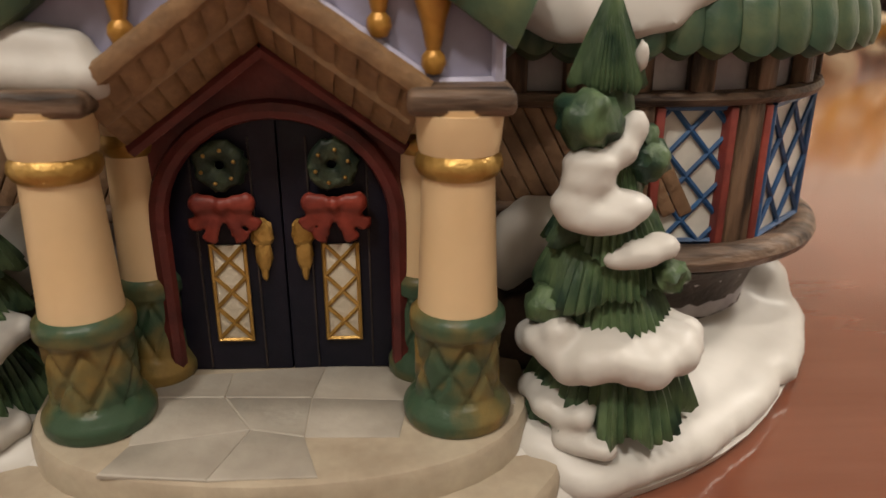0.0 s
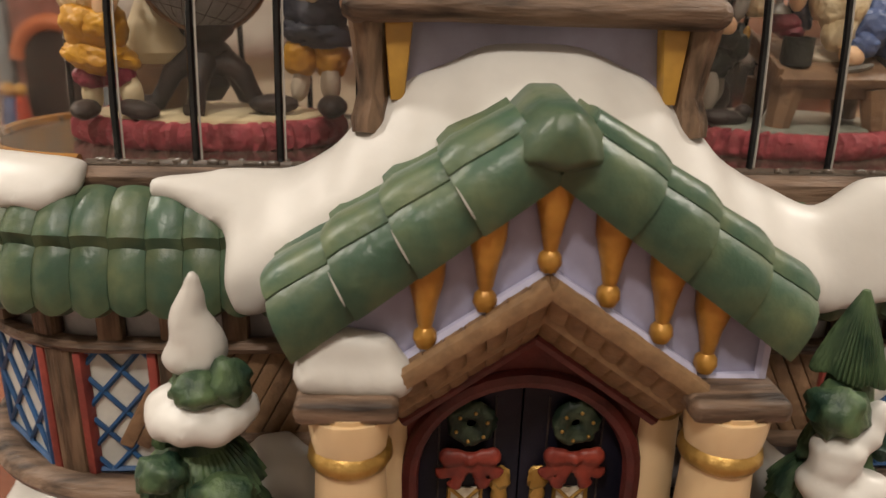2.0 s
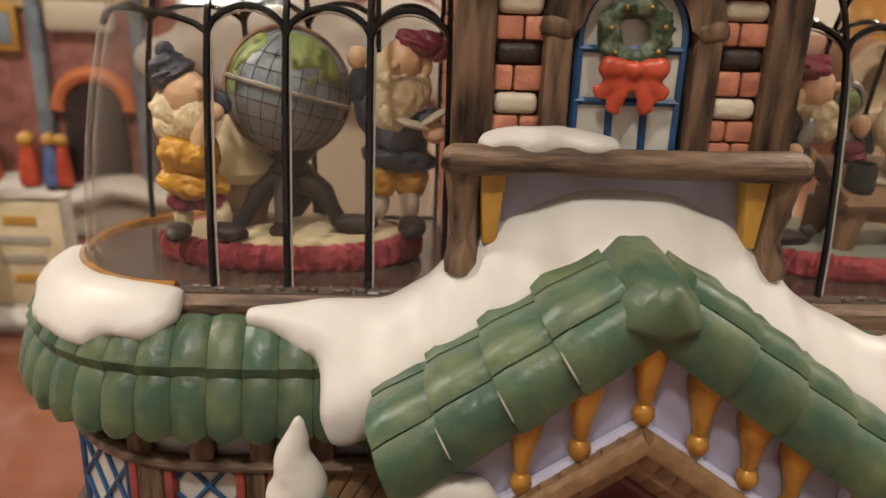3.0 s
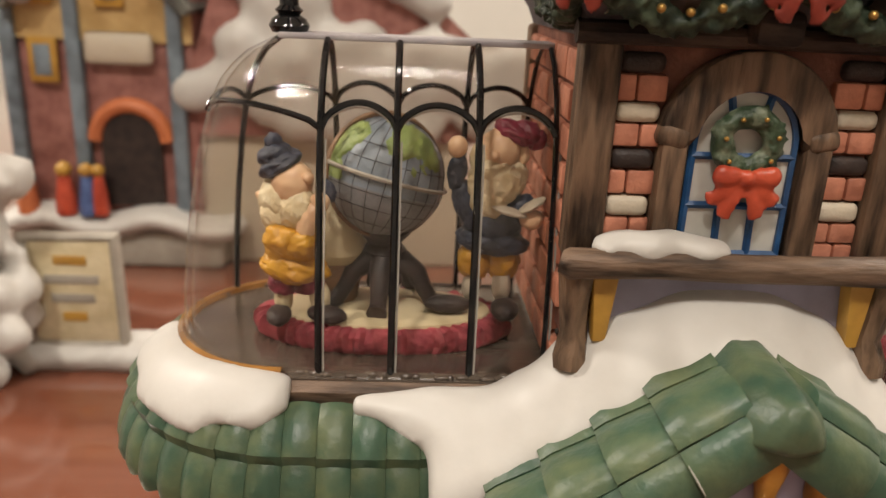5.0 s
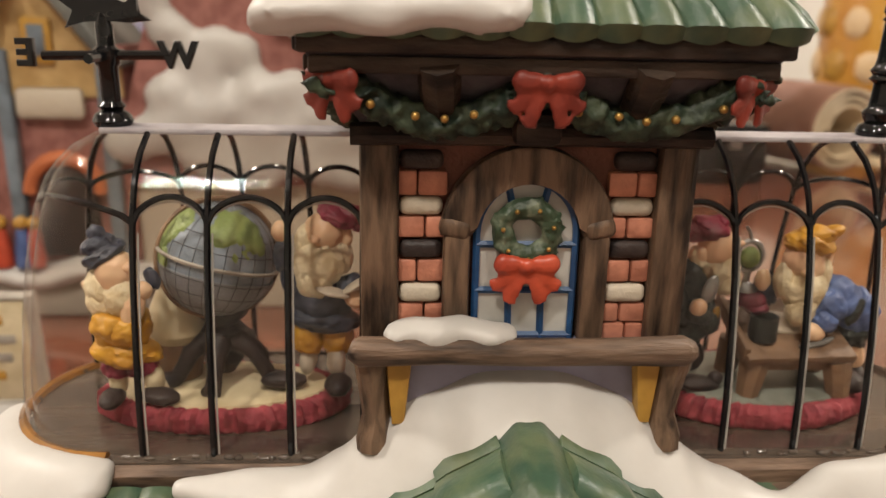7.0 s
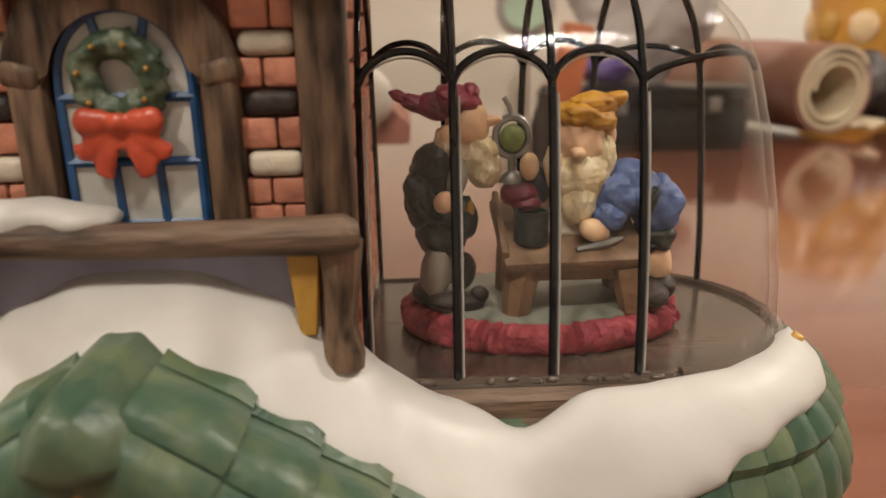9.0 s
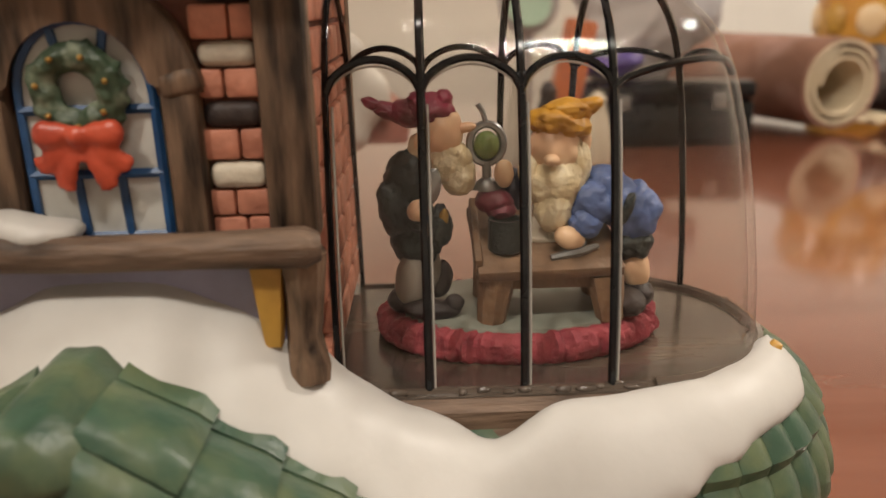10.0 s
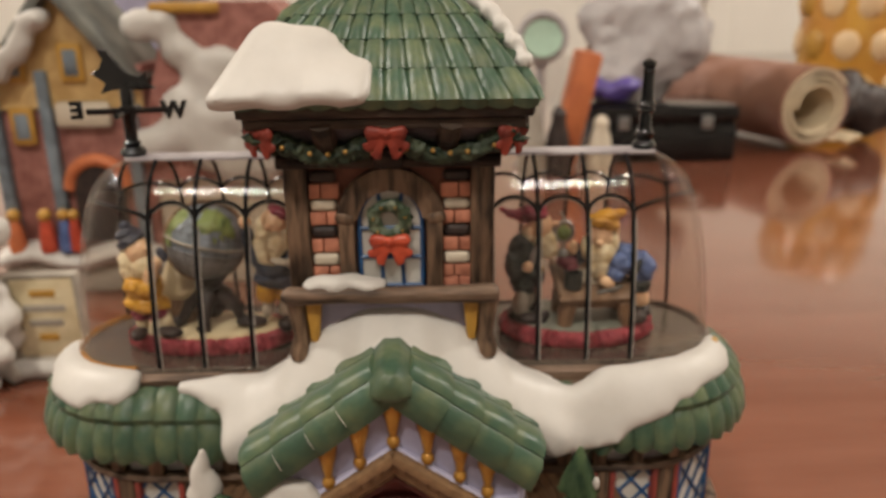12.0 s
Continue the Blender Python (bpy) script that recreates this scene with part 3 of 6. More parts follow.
# ---- tower ----
tower = part("tower_wall", box((0, 2.65, 11.8), (4.9, 5.1, 5.0)), MORTAR, house, "brick tower wall with dark joints")
LAYERS = ((13.84, 13.55, "c"), (13.52, 13.14, "b"), (13.11, 12.83, "p"), (12.80, 12.47, "b"), (12.42, 12.13, "c"), (12.10, 11.74, "b"), (11.70, 11.39, "p"), (11.36, 11.05, "b"), (11.02, 10.72, "b"))
for side in (1, -1):
    for k, (z1, z0, kind) in enumerate(LAYERS):
        cz, hh = (z0 + z1) / 2, z1 - z0
        if kind == "b":
            for cx, wid in (((1.48, 0.45), (1.88, 0.31)), ((1.42, 0.33), (1.82, 0.43)))[k // 2 % 2]:
                part("brick", box((side * cx, 0.06, cz), (wid, 0.24, hh + 0.01), 0.05), BRICK, tower)
        else:
            part("stone_block", box((side * 1.66, 0.03, cz), (0.68, 0.26, hh + 0.01), 0.12, None, 4), COAL if kind == "c" else PALE, tower, "black stone block" if kind == "c" else "pale stone block")
    for i in range(9):
        for j in range(5):
            if 13.9 - i * 0.6 > 8.6:
                part("brick", box((side * 2.46, 0.7 + j * 0.98 + 0.45 * (i % 2), 13.55 - i * 0.6), (0.2, 0.9, 0.52), 0.06), BRICK, tower)
    part("corner_post", box((side * 2.3, 0.05, 12.35), (0.6, 0.55, 3.3), 0.1), WOOD, house, "dark brown timber corner post")
    part("corner_post", box((side * 2.3, 5.2, 12.35), (0.6, 0.5, 3.3), 0.1), WOOD, house, "dark brown timber corner post")
    part("window_post", box((side * 1.1, -0.02, 11.75), (0.42, 0.5, 2.0), 0.09), WOOD, house)
    part("bracket_leg", sweep([(side * 2.42, -0.5, 10.7), (side * 2.40, -0.42, 10.1), (side * 2.36, -0.38, 9.6), (side * 2.4, -0.5, 9.2), (side * 2.42, -0.55, 9.0)], [0.3, 0.24, 0.22, 0.28, 0.24], 8), WOOD, house)
    bm = prism([(side * 1.78, 10.65), (side * 2.2, 10.65), (side * 2.1, 9.5), (side * 1.9, 9.5)], -0.62, -0.2, 0.05)
    part("corbel", bm, OCHRE, house, "ochre tapered corbel")
part("tower_apron", box((0, 0.05, 9.8), (4.3, 0.75, 1.9), 0.05), LAVENDER, house, "lavender panel below the railing")
part("railing", sweep([(-2.72, -0.62, 10.82), (-2.6, -0.66, 10.8), (-1.3, -0.68, 10.83), (0, -0.7, 10.8), (1.3, -0.68, 10.8), (2.5, -0.66, 10.8), (2.66, -0.62, 10.8)], [0.17, 0.24, 0.22, 0.22, 0.22, 0.25, 0.17], 10), BEAM, house, "dark timber balcony rail")

# arched window
arch = [(-0.82, 10.75)] + [(-0.82 * math.cos(math.pi * i / 16), 12.55 + 0.84 * math.sin(math.pi * i / 16)) for i in range(17)] + [(0.82, 10.75)]
win = part("arched_window", prism(arch, -0.06, 0.2), MILK, house, "arched window with milky panes and blue bars")
part("window_edge", sweep([(a[0] * 0.95, -0.08, a[1]) for a in arch], 0.06, 5), BLUE, win, "blue arched edge")
for x0, z0, x1, z1 in ((-0.8, 12.38, 0.8, 12.38), (-0.8, 11.62, 0.8, 11.62), (-0.22, 10.8, -0.25, 11.6), (0.3, 10.8, 0.28, 11.6), (-0.22, 12.9, -0.32, 13.35), (0.22, 12.9, 0.32, 13.35), (-0.8, 10.85, 0.8, 10.85)):
    part("window_bar", sweep([(x0, -0.08, z0), (x1, -0.08, z1)], 0.06, 5), BLUE, win, "blue window bar")

bm = bmesh.new()
inner = [(-0.88 * math.cos(math.pi * i / 16), 12.52 + 0.92 * math.sin(math.pi * i / 16)) for i in range(17)]
outer = [(1.36 * math.cos(math.pi * i / 16), 12.55 + 1.40 * math.sin(math.pi * i / 16)) for i in range(17)]
add_prism(bm, inner + outer, -0.26, 0.1, 0, 0.07)
part("window_arch", bm, WOOD, house, "heavy brown timber arch")

for side in (1, -1):
    part("arch_shoulder", box((side * 1.13, -0.1, 12.66), (0.5, 0.42, 0.34), 0.13, Matrix.Rotation(radians(-14 * side), 3, "Y"), 4), WOOD, house, "rounded shoulder of the timber arch")

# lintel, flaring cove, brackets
part("lintel", sweep([(-2.72, -0.2, 14.1), (0, -0.22, 14.12), (2.72, -0.2, 14.1)], 0.17, 8), EAVESHADE, house)
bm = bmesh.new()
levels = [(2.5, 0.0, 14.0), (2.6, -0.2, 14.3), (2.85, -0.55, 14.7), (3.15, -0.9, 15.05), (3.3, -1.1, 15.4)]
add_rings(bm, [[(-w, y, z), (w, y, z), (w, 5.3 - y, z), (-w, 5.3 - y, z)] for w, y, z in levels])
part("cove", bm, COVESHADE, house, "grey flaring cove under the eaves")
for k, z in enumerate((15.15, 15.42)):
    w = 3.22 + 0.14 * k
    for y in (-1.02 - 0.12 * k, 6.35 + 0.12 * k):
        part("eaves_beam", box((0, y, z), (w * 2, 0.2, 0.24), 0.05), EAVESHADE, house)
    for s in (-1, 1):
        part("eaves_beam", box((s * (w - 0.01), 2.65, z), (0.2, 7.1, 0.235), 0.05), EAVESHADE, house)
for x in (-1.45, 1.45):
    part("cove_bracket", sweep([(x * 0.93, -0.1, 14.1), (x * 0.97, -0.5, 14.45), (x, -0.85, 14.9), (x * 1.02, -1.05, 15.2)], [0.2, 0.26, 0.3, 0.3], 8), EAVESHADE, house)
part("cove_keystone", box((0, -0.45, 14.25), (0.7, 0.5, 0.5), 0.12), EAVESHADE, house)

# hipped tower roof with barrel tiles
EX, EY0, EY1, EZ, RX, RZ = 3.42, -1.27, 6.57, 15.7, 1.35, 18.1
bm = bmesh.new()
add_rings(bm, [[(-EX, EY0, EZ), (EX, EY0, EZ), (EX, EY1, EZ), (-EX, EY1, EZ)], [(-RX, 2.6, RZ), (RX, 2.6, RZ), (RX, 2.7, RZ), (-RX, 2.7, RZ)]])
tower_roof = part("tower_roof", bm, GREEN, house, "hipped green roof of barrel tiles")


def plane_patch(c00, c10, c01, c11):
    c00, c10, c01, c11 = (Vector(c) for c in (c00, c10, c01, c11))

    def P(u, v):
        p = c00.lerp(c10, u).lerp(c01.lerp(c11, u), v)
        n = (c10 - c00 + c11 - c01).cross(c01 - c00 + c11 - c10).normalized()
        n = n if n.z > 0 else -n
        return p + n * (0.38 * math.sin(math.pi * v ** 0.8)), n
    return P


front = plane_patch((-RX, 2.6, RZ), (RX, 2.6, RZ), (-EX, EY0, EZ), (EX, EY0, EZ))
right = plane_patch((RX, 2.6, RZ), (RX, 2.7, RZ), (EX, EY0, EZ), (EX, EY1, EZ))
left = plane_patch((-RX, 2.7, RZ), (-RX, 2.6, RZ), (-EX, EY1, EZ), (-EX, EY0, EZ))
for P, n0 in ((front, 12), (right, 12), (left, 12)):
    for r in range(5):
        v0, v1 = r / 5 - 0.03, (r + 1) / 5 + 0.03
        n = n0 if P is front else 11
        for i in range(n):
            part("roof_tile", tile(P, i / n, (i + 1) / n, max(0, v0), v1, 0.09 + 0.06 * v1, 0.12, sink=0.1, round_end=0.02), GREEN, tower_roof)
part("roof_ridge", sweep([(-RX - 0.1, 2.65, RZ), (RX + 0.1, 2.65, RZ)], 0.2, 8), GREEN, house)

# ---- porch gable ----
part("gable_wall", prism([(-3.15, 5.95), (-2.12, 5.95), (0, 7.35), (2.12, 5.95), (3.15, 5.95), (3.15, 6.8), (0, 9.3), (-3.15, 6.8)], -2.45, 0.2), LAVENDER, house, "lavender gable wall")
for side in (1, -1):
    bm = bmesh.new()
    add_sweep(bm, [(side * 3.12, -2.5, 6.05), (side * 3.12, -2.5, 6.85)], 0.09, 6)
    add_sweep(bm, [(side * 3.12, -2.5, 6.05), (side * 2.1, -2.5, 6.03)], 0.07, 6)
    add_sweep(bm, [(side * 2.15, -2.52, 6.12), (0, -2.52, 7.6)], 0.09, 6)
    part("lilac_trim", bm, LILAC, house, "pale lilac edge trim")
# gilded hanging balusters
for x, zb, zt in ((0, 7.78, 8.75), (-0.82, 7.22, 8.2), (0.82, 7.3, 8.25), (-1.6, 6.68, 7.65), (1.6, 6.76, 7.7), (2.28, 6.3, 7.2)):
    bm = bmesh.new()
    add_lathe(bm, [(0.02, zb - 0.17), (0.11, zb - 0.14), (0.165, zb - 0.02), (0.15, zb + 0.08), (0.09, zb + 0.15), (0.11, zb + 0.22), (0.16, zb + 0.5), (0.25, zt - 0.1), (0.26, zt + 0.3)], x, -2.56, 14)
    part("gilded_baluster", bm, HUNG, house, "gold painted hanging baluster with a ball foot")
# green gable roof in large pillowed tiles with a heavy rounded front edge
GL = math.hypot(3.45, 2.5)
for side in (1, -1):
    d = Vector((side * 3.45, 0, -2.5)) / GL
    nrm = Vector((side * 2.5, 0, 3.45)) / GL

    def gable(u, v, d=d, nrm=nrm):
        """u: from the foot of the front edge over its rounding to the back, v: from ridge to eaves."""
        if u < 0.2:
            y, n, ny, nn = -2.82, 0.42 * u / 0.2, -1.0, 0.1
        elif u < 0.5:
            w = (u - 0.2) / 0.3 * 1.5708
            y, n, ny, nn = -2.32 - 0.5 * math.cos(w), 0.42 + 0.46 * math.sin(w), -math.cos(w), math.sin(w)
        else:
            y, n, ny, nn = -2.32 + 2.4 * (u - 0.5) / 0.5, 0.88 + 0.06 * (u - 0.5), 0.0, 1.0
        p = Vector((0, y, 8.86)) + d * (v * (GL * 0.935 - 0.25 * n)) + nrm * n
        return p, (nrm * nn + Vector((0, ny, 0))).normalized()

    bm = bmesh.new()
    cols = [0, 0.1, 0.2, 0.26, 0.32, 0.38, 0.44, 0.5, 0.75, 1.0]
    rows = [[bm.verts.new(gable(u, v)[0]) for u in cols] + [bm.verts.new(gable(1.0, v)[0] - nrm * 0.9), bm.verts.new(gable(0.0, v)[0] + Vector((0, 0.5, 0)))] for v in (-0.03, 1)]
    k = len(rows[0])
    for q in range(k):
        bm.faces.new((rows[0][q], rows[0][(q + 1) % k], rows[1][(q + 1) % k], rows[1][q]))
    bm.faces.new(rows[0])
    bm.faces.new(rows[1])
    slope = part("gable_roof", bm, GREEN, house, "green tiled gable roof slope")
    for c in range(4):
        v0, v1 = c / 4 - (0.01 if c else 0.02), (c + 1) / 4 + 0.03 * random.random() + 0.015
        for u0, u1, nm, rise in ((0.0, 0.36, "verge_tile", 0.09), (0.37, 0.66, "roof_tile", 0.13), (0.67, 1.0, "roof_tile", 0.13)):
            part(nm, tile(gable, u0, u1, v0, v1, rise, 0.14, nu=8, nv=5, sink=0.12), GREEN, slope)
    if side < 0:
        # white strips stand in for the highlights on the tile joints
        for c in (1, 2, 3):
            pts = []
            for q in range(6):
                p, n = gable(0.13 + 0.034 * q, c / 4 + 0.022)
                pts.append(p + n * 0.2)
            part("bare_edge", sweep(pts, [0.005, 0.01, 0.013, 0.013, 0.01, 0.004], 5), SNOW, slope, "thin white line painted as a highlight on the tile joint")
bm = bmesh.new()
poly = [(-0.74, 9.12), (-0.56, 9.5), (-0.2, 9.82), (0.2, 9.82), (0.56, 9.5), (0.74, 9.12), (0, 8.98)]
add_rings(bm, [[(x * 0.42, -3.14, 9.36 + (z - 9.4) * 0.5) for x, z in poly], [(x * 0.62, -3.0, 9.42 + (z - 9.4) * 0.88) for x, z in poly], [(x, -2.5, z) for x, z in poly], [(x, -1.1, z + 0.06) for x, z in poly]])
bmesh.ops.bevel(bm, geom=bm.edges[:], offset=0.07, segments=2, affect="EDGES", profile=0.5)
part("ridge_block", bm, GREEN, house, "blocky green ridge end", 50)

# brown shingled porch hood, its face sloping in from the rake to the red trim
random.seed(21)
for side in (1, -1):
    a0, a1 = Vector((0, -2.88, 7.5)), Vector((side * 2.18, -2.88, 5.98))
    b0, b1 = Vector((0, -2.12, 6.5)), Vector((side * 1.9, -2.12, 5.12))
    for i in range(8):
        f0, f1 = i / 8 + 0.002, (i + 1) / 8 - 0.002
        lift = Vector((0, -0.03 * random.random(), 0.02 * random.random()))
        rows = []
        for j in range(7):
            v = j / 6
            row = []
            for q in range(5):
                f = f0 + (f1 - f0) * q / 4
                p = a0.lerp(a1, f).lerp(b0.lerp(b1, f), v) + lift
                swell = 0.03 * math.sin(math.pi * q / 4) ** 0.5 + 0.03 * noise.noise((p.x * 1.6, p.z * 1.6, i))
                row.append(p + Vector((0, -swell - 0.06 * math.sin(math.pi * v), -0.03 * math.sin(math.pi * v))))
            rows.append(row)
        bm = bmesh.new()
        top = [[bm.verts.new(p) for p in row] for row in rows]
        low = [[bm.verts.new(p + Vector((0, 0.3, 0.12))) for p in row] for row in rows]
        for j in range(6):
            for q in range(4):
                bm.faces.new((top[j][q], top[j][q + 1], top[j + 1][q + 1], top[j + 1][q]))
                bm.faces.new((low[j][q], low[j + 1][q], low[j + 1][q + 1], low[j][q + 1]))
            for q in (0, 4):
                bm.faces.new((top[j][q], top[j + 1][q], low[j + 1][q], low[j][q]))
        for j in (0, 6):
            for q in range(4):
                bm.faces.new((top[j][q], top[j][q + 1], low[j][q + 1], low[j][q]))
        part("hood_shingle", bm, BARK, house, "tan carved shingle", 75)
    pts = [a0.lerp(a1, i / 12) + Vector((0, 0.04 + 0.03 * noise.noise((i * 0.8, side, 2)), 0.02 * noise.noise((i * 0.9, side, 7)))) for i in range(13)]
    part("rake_board", sweep(pts, 0.12, 8, 1.3), BARK, house, "tan rounded rake of the hood")
    part("hood_trim", sweep([b0.lerp(b1, i / 8) + Vector((0, 0.12, -0.08)) for i in range(9)], 0.11, 6), GARNET, house, "dark red trim under the hood")
    part("hood_roof", prism([(0, 7.45), (side * 2.15, 5.97), (side * 1.95, 5.5), (0, 6.9)], -2.6, -1.3), BARK, house, "tan top of the hood")
# door case
tym = [(-1.95, 1.2), (-1.95, 5.5), (0, 6.9), (1.95, 5.5), (1.95, 1.2), (1.72, 1.2)]
tym += [(1.72 * math.cos(math.pi * i / 18), 3.85 + 1.65 * math.sin(math.pi * i / 18)) for i in range(19)] + [(-1.72, 1.2)]
part("door_case", prism(tym, -1.62, -1.2, 0.0), GARNET, house, "dark red arched door case")
bm = bmesh.new()
inn = [(1.72, 1.2)] + [(1.72 * math.cos(math.pi * i / 18), 3.85 + 1.65 * math.sin(math.pi * i / 18)) for i in range(19)] + [(-1.72, 1.2)]
add_sweep(bm, [(x * 1.03, -1.66, 3.9 + (z - 3.9) * 1.03 if z > 3.9 else z) for x, z in inn], 0.15, 8)
part("door_moulding", bm, GARNET, house)
for side in (1, -1):
    half = [(0.012 * side, 1.25), (0.012 * side, 5.5)] + [(side * 1.72 * math.cos(math.pi * i / 18), 3.85 + 1.65 * math.sin(math.pi * i / 18)) for i in range(8, -1, -1)] + [(side * 1.72, 1.25)]
    leaf = part("door_leaf", prism(half, -1.42, -1.25, 0.02), NAVY, house, "midnight blue door leaf")
    for x in (0.42, 1.3):
        part("plank_joint", box((side * x, -1.43, 3.2), (0.03, 0.04, 3.8), 0.008), COAL, leaf, "dark joint between the door planks")
    # duller than MILK, so the pane's colour holds the porch shade
    pane = part("pane", box((side * 0.86, -1.43, 2.62), (0.5, 0.06, 1.6), 0.01), PALE, leaf, "narrow milky pane")
    bm = bmesh.new()
    for s in (-1, 1):
        add_sweep(bm, [(side * 0.86 + s * 0.26, -1.47, 1.8), (side * 0.86 + s * 0.26, -1.47, 3.45)], 0.035, 5)
    add_sweep(bm, [(side * 0.86 - 0.26, -1.47, 1.82), (side * 0.86 + 0.26, -1.47, 1.82)], 0.035, 5)
    for k in range(3):
        for s in (-1, 1):
            add_sweep(bm, [(side * 0.86 - s * 0.25, -1.47, 1.85 + 0.53 * k), (side * 0.86 + s * 0.25, -1.47, 2.38 + 0.53 * k)], 0.035, 5)
    part("pane_lattice", bm, GOLD, leaf, "gold painted lattice")
    bm = bmesh.new()
    add_blob(bm, (side * 0.31, -1.5, 3.62), (0.17, 0.08, 0.24), 0.3, 3)
    add_blob(bm, (side * 0.31, -1.49, 3.3), (0.13, 0.07, 0.3), 0.2, 3)
    add_blob(bm, (side * 0.31, -1.49, 3.0), (0.06, 0.05, 0.16), 0.0, 3)
    part("door_handle", bm, GOLD, leaf, "gold pine cone shaped handle")

# ---- columns ----
FOOT = ((1.2, 0.7), (1.26, 0.8), (1.45, 0.82), (1.62, 0.7), (1.7, 0.64), (2.2, 0.63), (2.64, 0.64), (2.7, 0.7), (2.9, 0.7), (3.0, 0.6))
for side in (1, -1):
    for x, y, k in ((2.6, -2.75, 1.0), (2.12, -1.45, 0.72)):
        col = part("column", lathe([(0.57 * k, 2.9), (0.55 * k, 3.2), (0.485 * k, 4.9), (0.47 * k, 5.6), (0.52 * k, 5.8)], side * x, y, 28, 0.01), CREAM, house, "cream painted round column")
        part("gold_ring", lathe([(0.46 * k, 4.86), (0.54 * k, 4.92), (0.59 * k, 5.02), (0.57 * k, 5.13), (0.5 * k, 5.2)], side * x, y, 28, 0.02), GOLD, col, "gold painted collar")
        part("capital", lathe([(0.52 * k, 5.2), (0.55 * k, 5.35), (0.57 * k, 5.6), (0.57 * k, 5.72)], side * x, y, 20, 0.08), CREAM, col)
        bm = bmesh.new()
        rings = []
        for i in range(41):
            z = 1.2 + 1.8 * i / 40
            r = 0.70
            for (z0, r0), (z1, r1) in zip(FOOT, FOOT[1:]):
                if z0 <= z <= z1:
                    r = r0 + (r1 - r0) * (z - z0) / (z1 - z0)
            ring = []
            for q in range(84):
                w = q / 84
                cut = min(abs(((w * 7 + s * z * 1.15) % 1.0) - 0.5) for s in (-1, 1)) if 1.68 < z < 2.66 else 0.5
                rr = (r * 0.97 - 0.085 * max(0.0, 1 - cut / 0.16)) * k
                ring.append((side * x + rr * math.cos(6.28319 * w), y + rr * math.sin(6.28319 * w), z))
            rings.append(ring)
        add_rings(bm, rings)
        part("column_base", bm, QUILT, col, "green quilted column base with gold touches", 60)
    part("cap_beam", box((side * 2.62, -2.45, 5.88), (1.36, 1.6, 0.34), 0.12, None, 3), BEAM, house, "dark brown timber cap above the columns")

# flagstones on the porch
random.seed(12)
nodes = [[(-3.3 + 1.32 * i + random.uniform(-0.3, 0.3), -1.5 - 0.92 * j + random.uniform(-0.2, 0.2)) for i in range(6)] for j in range(4)]
for j in range(3):
    for i in range(5):
        quad = [nodes[j][i], nodes[j][i + 1], nodes[j + 1][i + 1], nodes[j + 1][i]]
        mx, my = sum(q[0] for q in quad) / 4, sum(q[1] for q in quad) / 4
        if (mx / 3.6) ** 2 + ((my + 0.9) / 3.3) ** 2 > 0.92:
            continue
        bm = bmesh.new()
        z = 1.245 + random.uniform(0, 0.008)
        add_rings(bm, [[(mx + (x - mx) * f, my + (y - my) * f, h) for x, y in quad] for f, h in ((0.994, 1.2), (0.994, z), (0.955, z + 0.015))])
        part("flagstone", bm, STONE, house)

# ---- snow on the roofs ----


def heap(name, lumps, voxel=0.13, parent=house, rounds=6, label="smooth white glazed snow"):
    bm = bmesh.new()
    for c, r in lumps:
        add_blob(bm, c, r, 0.08, 1.3, 2)
    return melt(part(name, bm, SNOW, parent, label), voxel, rounds)


random.seed(5)
lumps = []
CREST = ((0.0, 10.42), (0.6, 10.38), (1.5, 10.0), (2.2, 9.4), (2.7, 8.85), (3.5, 8.32), (4.4, 8.05))


def crest(x):
    x = abs(x)
    for (x0, z0), (x1, z1) in zip(CREST, CREST[1:]):
        if x <= x1:
            return z0 + (z1 - z0) * (x - x0) / (x1 - x0)
    return CREST[-1][1]


for i in range(-22, 23):
    x = i * 0.19
    zc = crest(x) + 0.06 * noise.noise((x * 1.3, 0, 5))
    roof = 9.92 - 0.66 * abs(x)
    edge = 0.1 * math.sin(abs(x) * 7.0)
    for q in range(6):
        y = -1.12 + edge + 0.24 * q
        z = roof + (zc - roof) * min(1.0, 0.15 + 0.26 * q) - 0.3
        lumps.append(((x, y, z - 0.08), (0.44, 0.36, 0.36)))
        lumps.append(((x, y, z - 0.4), (0.4, 0.36, 0.36)))


def skirt_snow(side, u0, u1, top, bottom, fat=0.34, step=0.27):
    out = []
    u = u0
    while u <= u1:
        s = (u - u0) / (u1 - u0)
        v, v1 = top(s), bottom(s)
        while v <= v1 + 0.001:
            p, n = skirt(side * u, max(v, -0.25))
            out.append((p + n * 0.15, (0.34, 0.34, fat * (0.8 + 0.3 * noise.noise((u, v * 2, side))))))
            v += 0.17
        u += step
    return out


lumps += skirt_snow(1, 2.6, 5.9, lambda s: -0.08 + 0.5 * math.sin(math.pi * min(1, s * 1.05)) * (s > 0.15), lambda s: 1.0 - 0.12 * math.sin(6 * s) - 0.1 * s)
lumps += skirt_snow(1, 5.9, 10.5, lambda s: -0.05 - 0.25 * min(1, s * 3), lambda s: 0.8 - 0.72 * s + 0.08 * math.sin(9 * s))
lumps += skirt_snow(-1, 2.6, 4.3, lambda s: -0.1 + 0.05 * s, lambda s: 1.0)
lumps += skirt_snow(-1, 4.3, 5.8, lambda s: -0.05 + 0.1 * s, lambda s: 0.5 - 0.45 * s)
for w, r, z in ((-42, 2.45, 8.2), (-34, 2.42, 8.3), (-27, 2.4, 8.36), (-50, 2.5, 8.15), (-60, 2.5, 8.1)):
    lumps.append(((6.95 + r * math.cos(radians(w)), CY + r * math.sin(radians(w)), z), (0.26, 0.26, 0.22)))
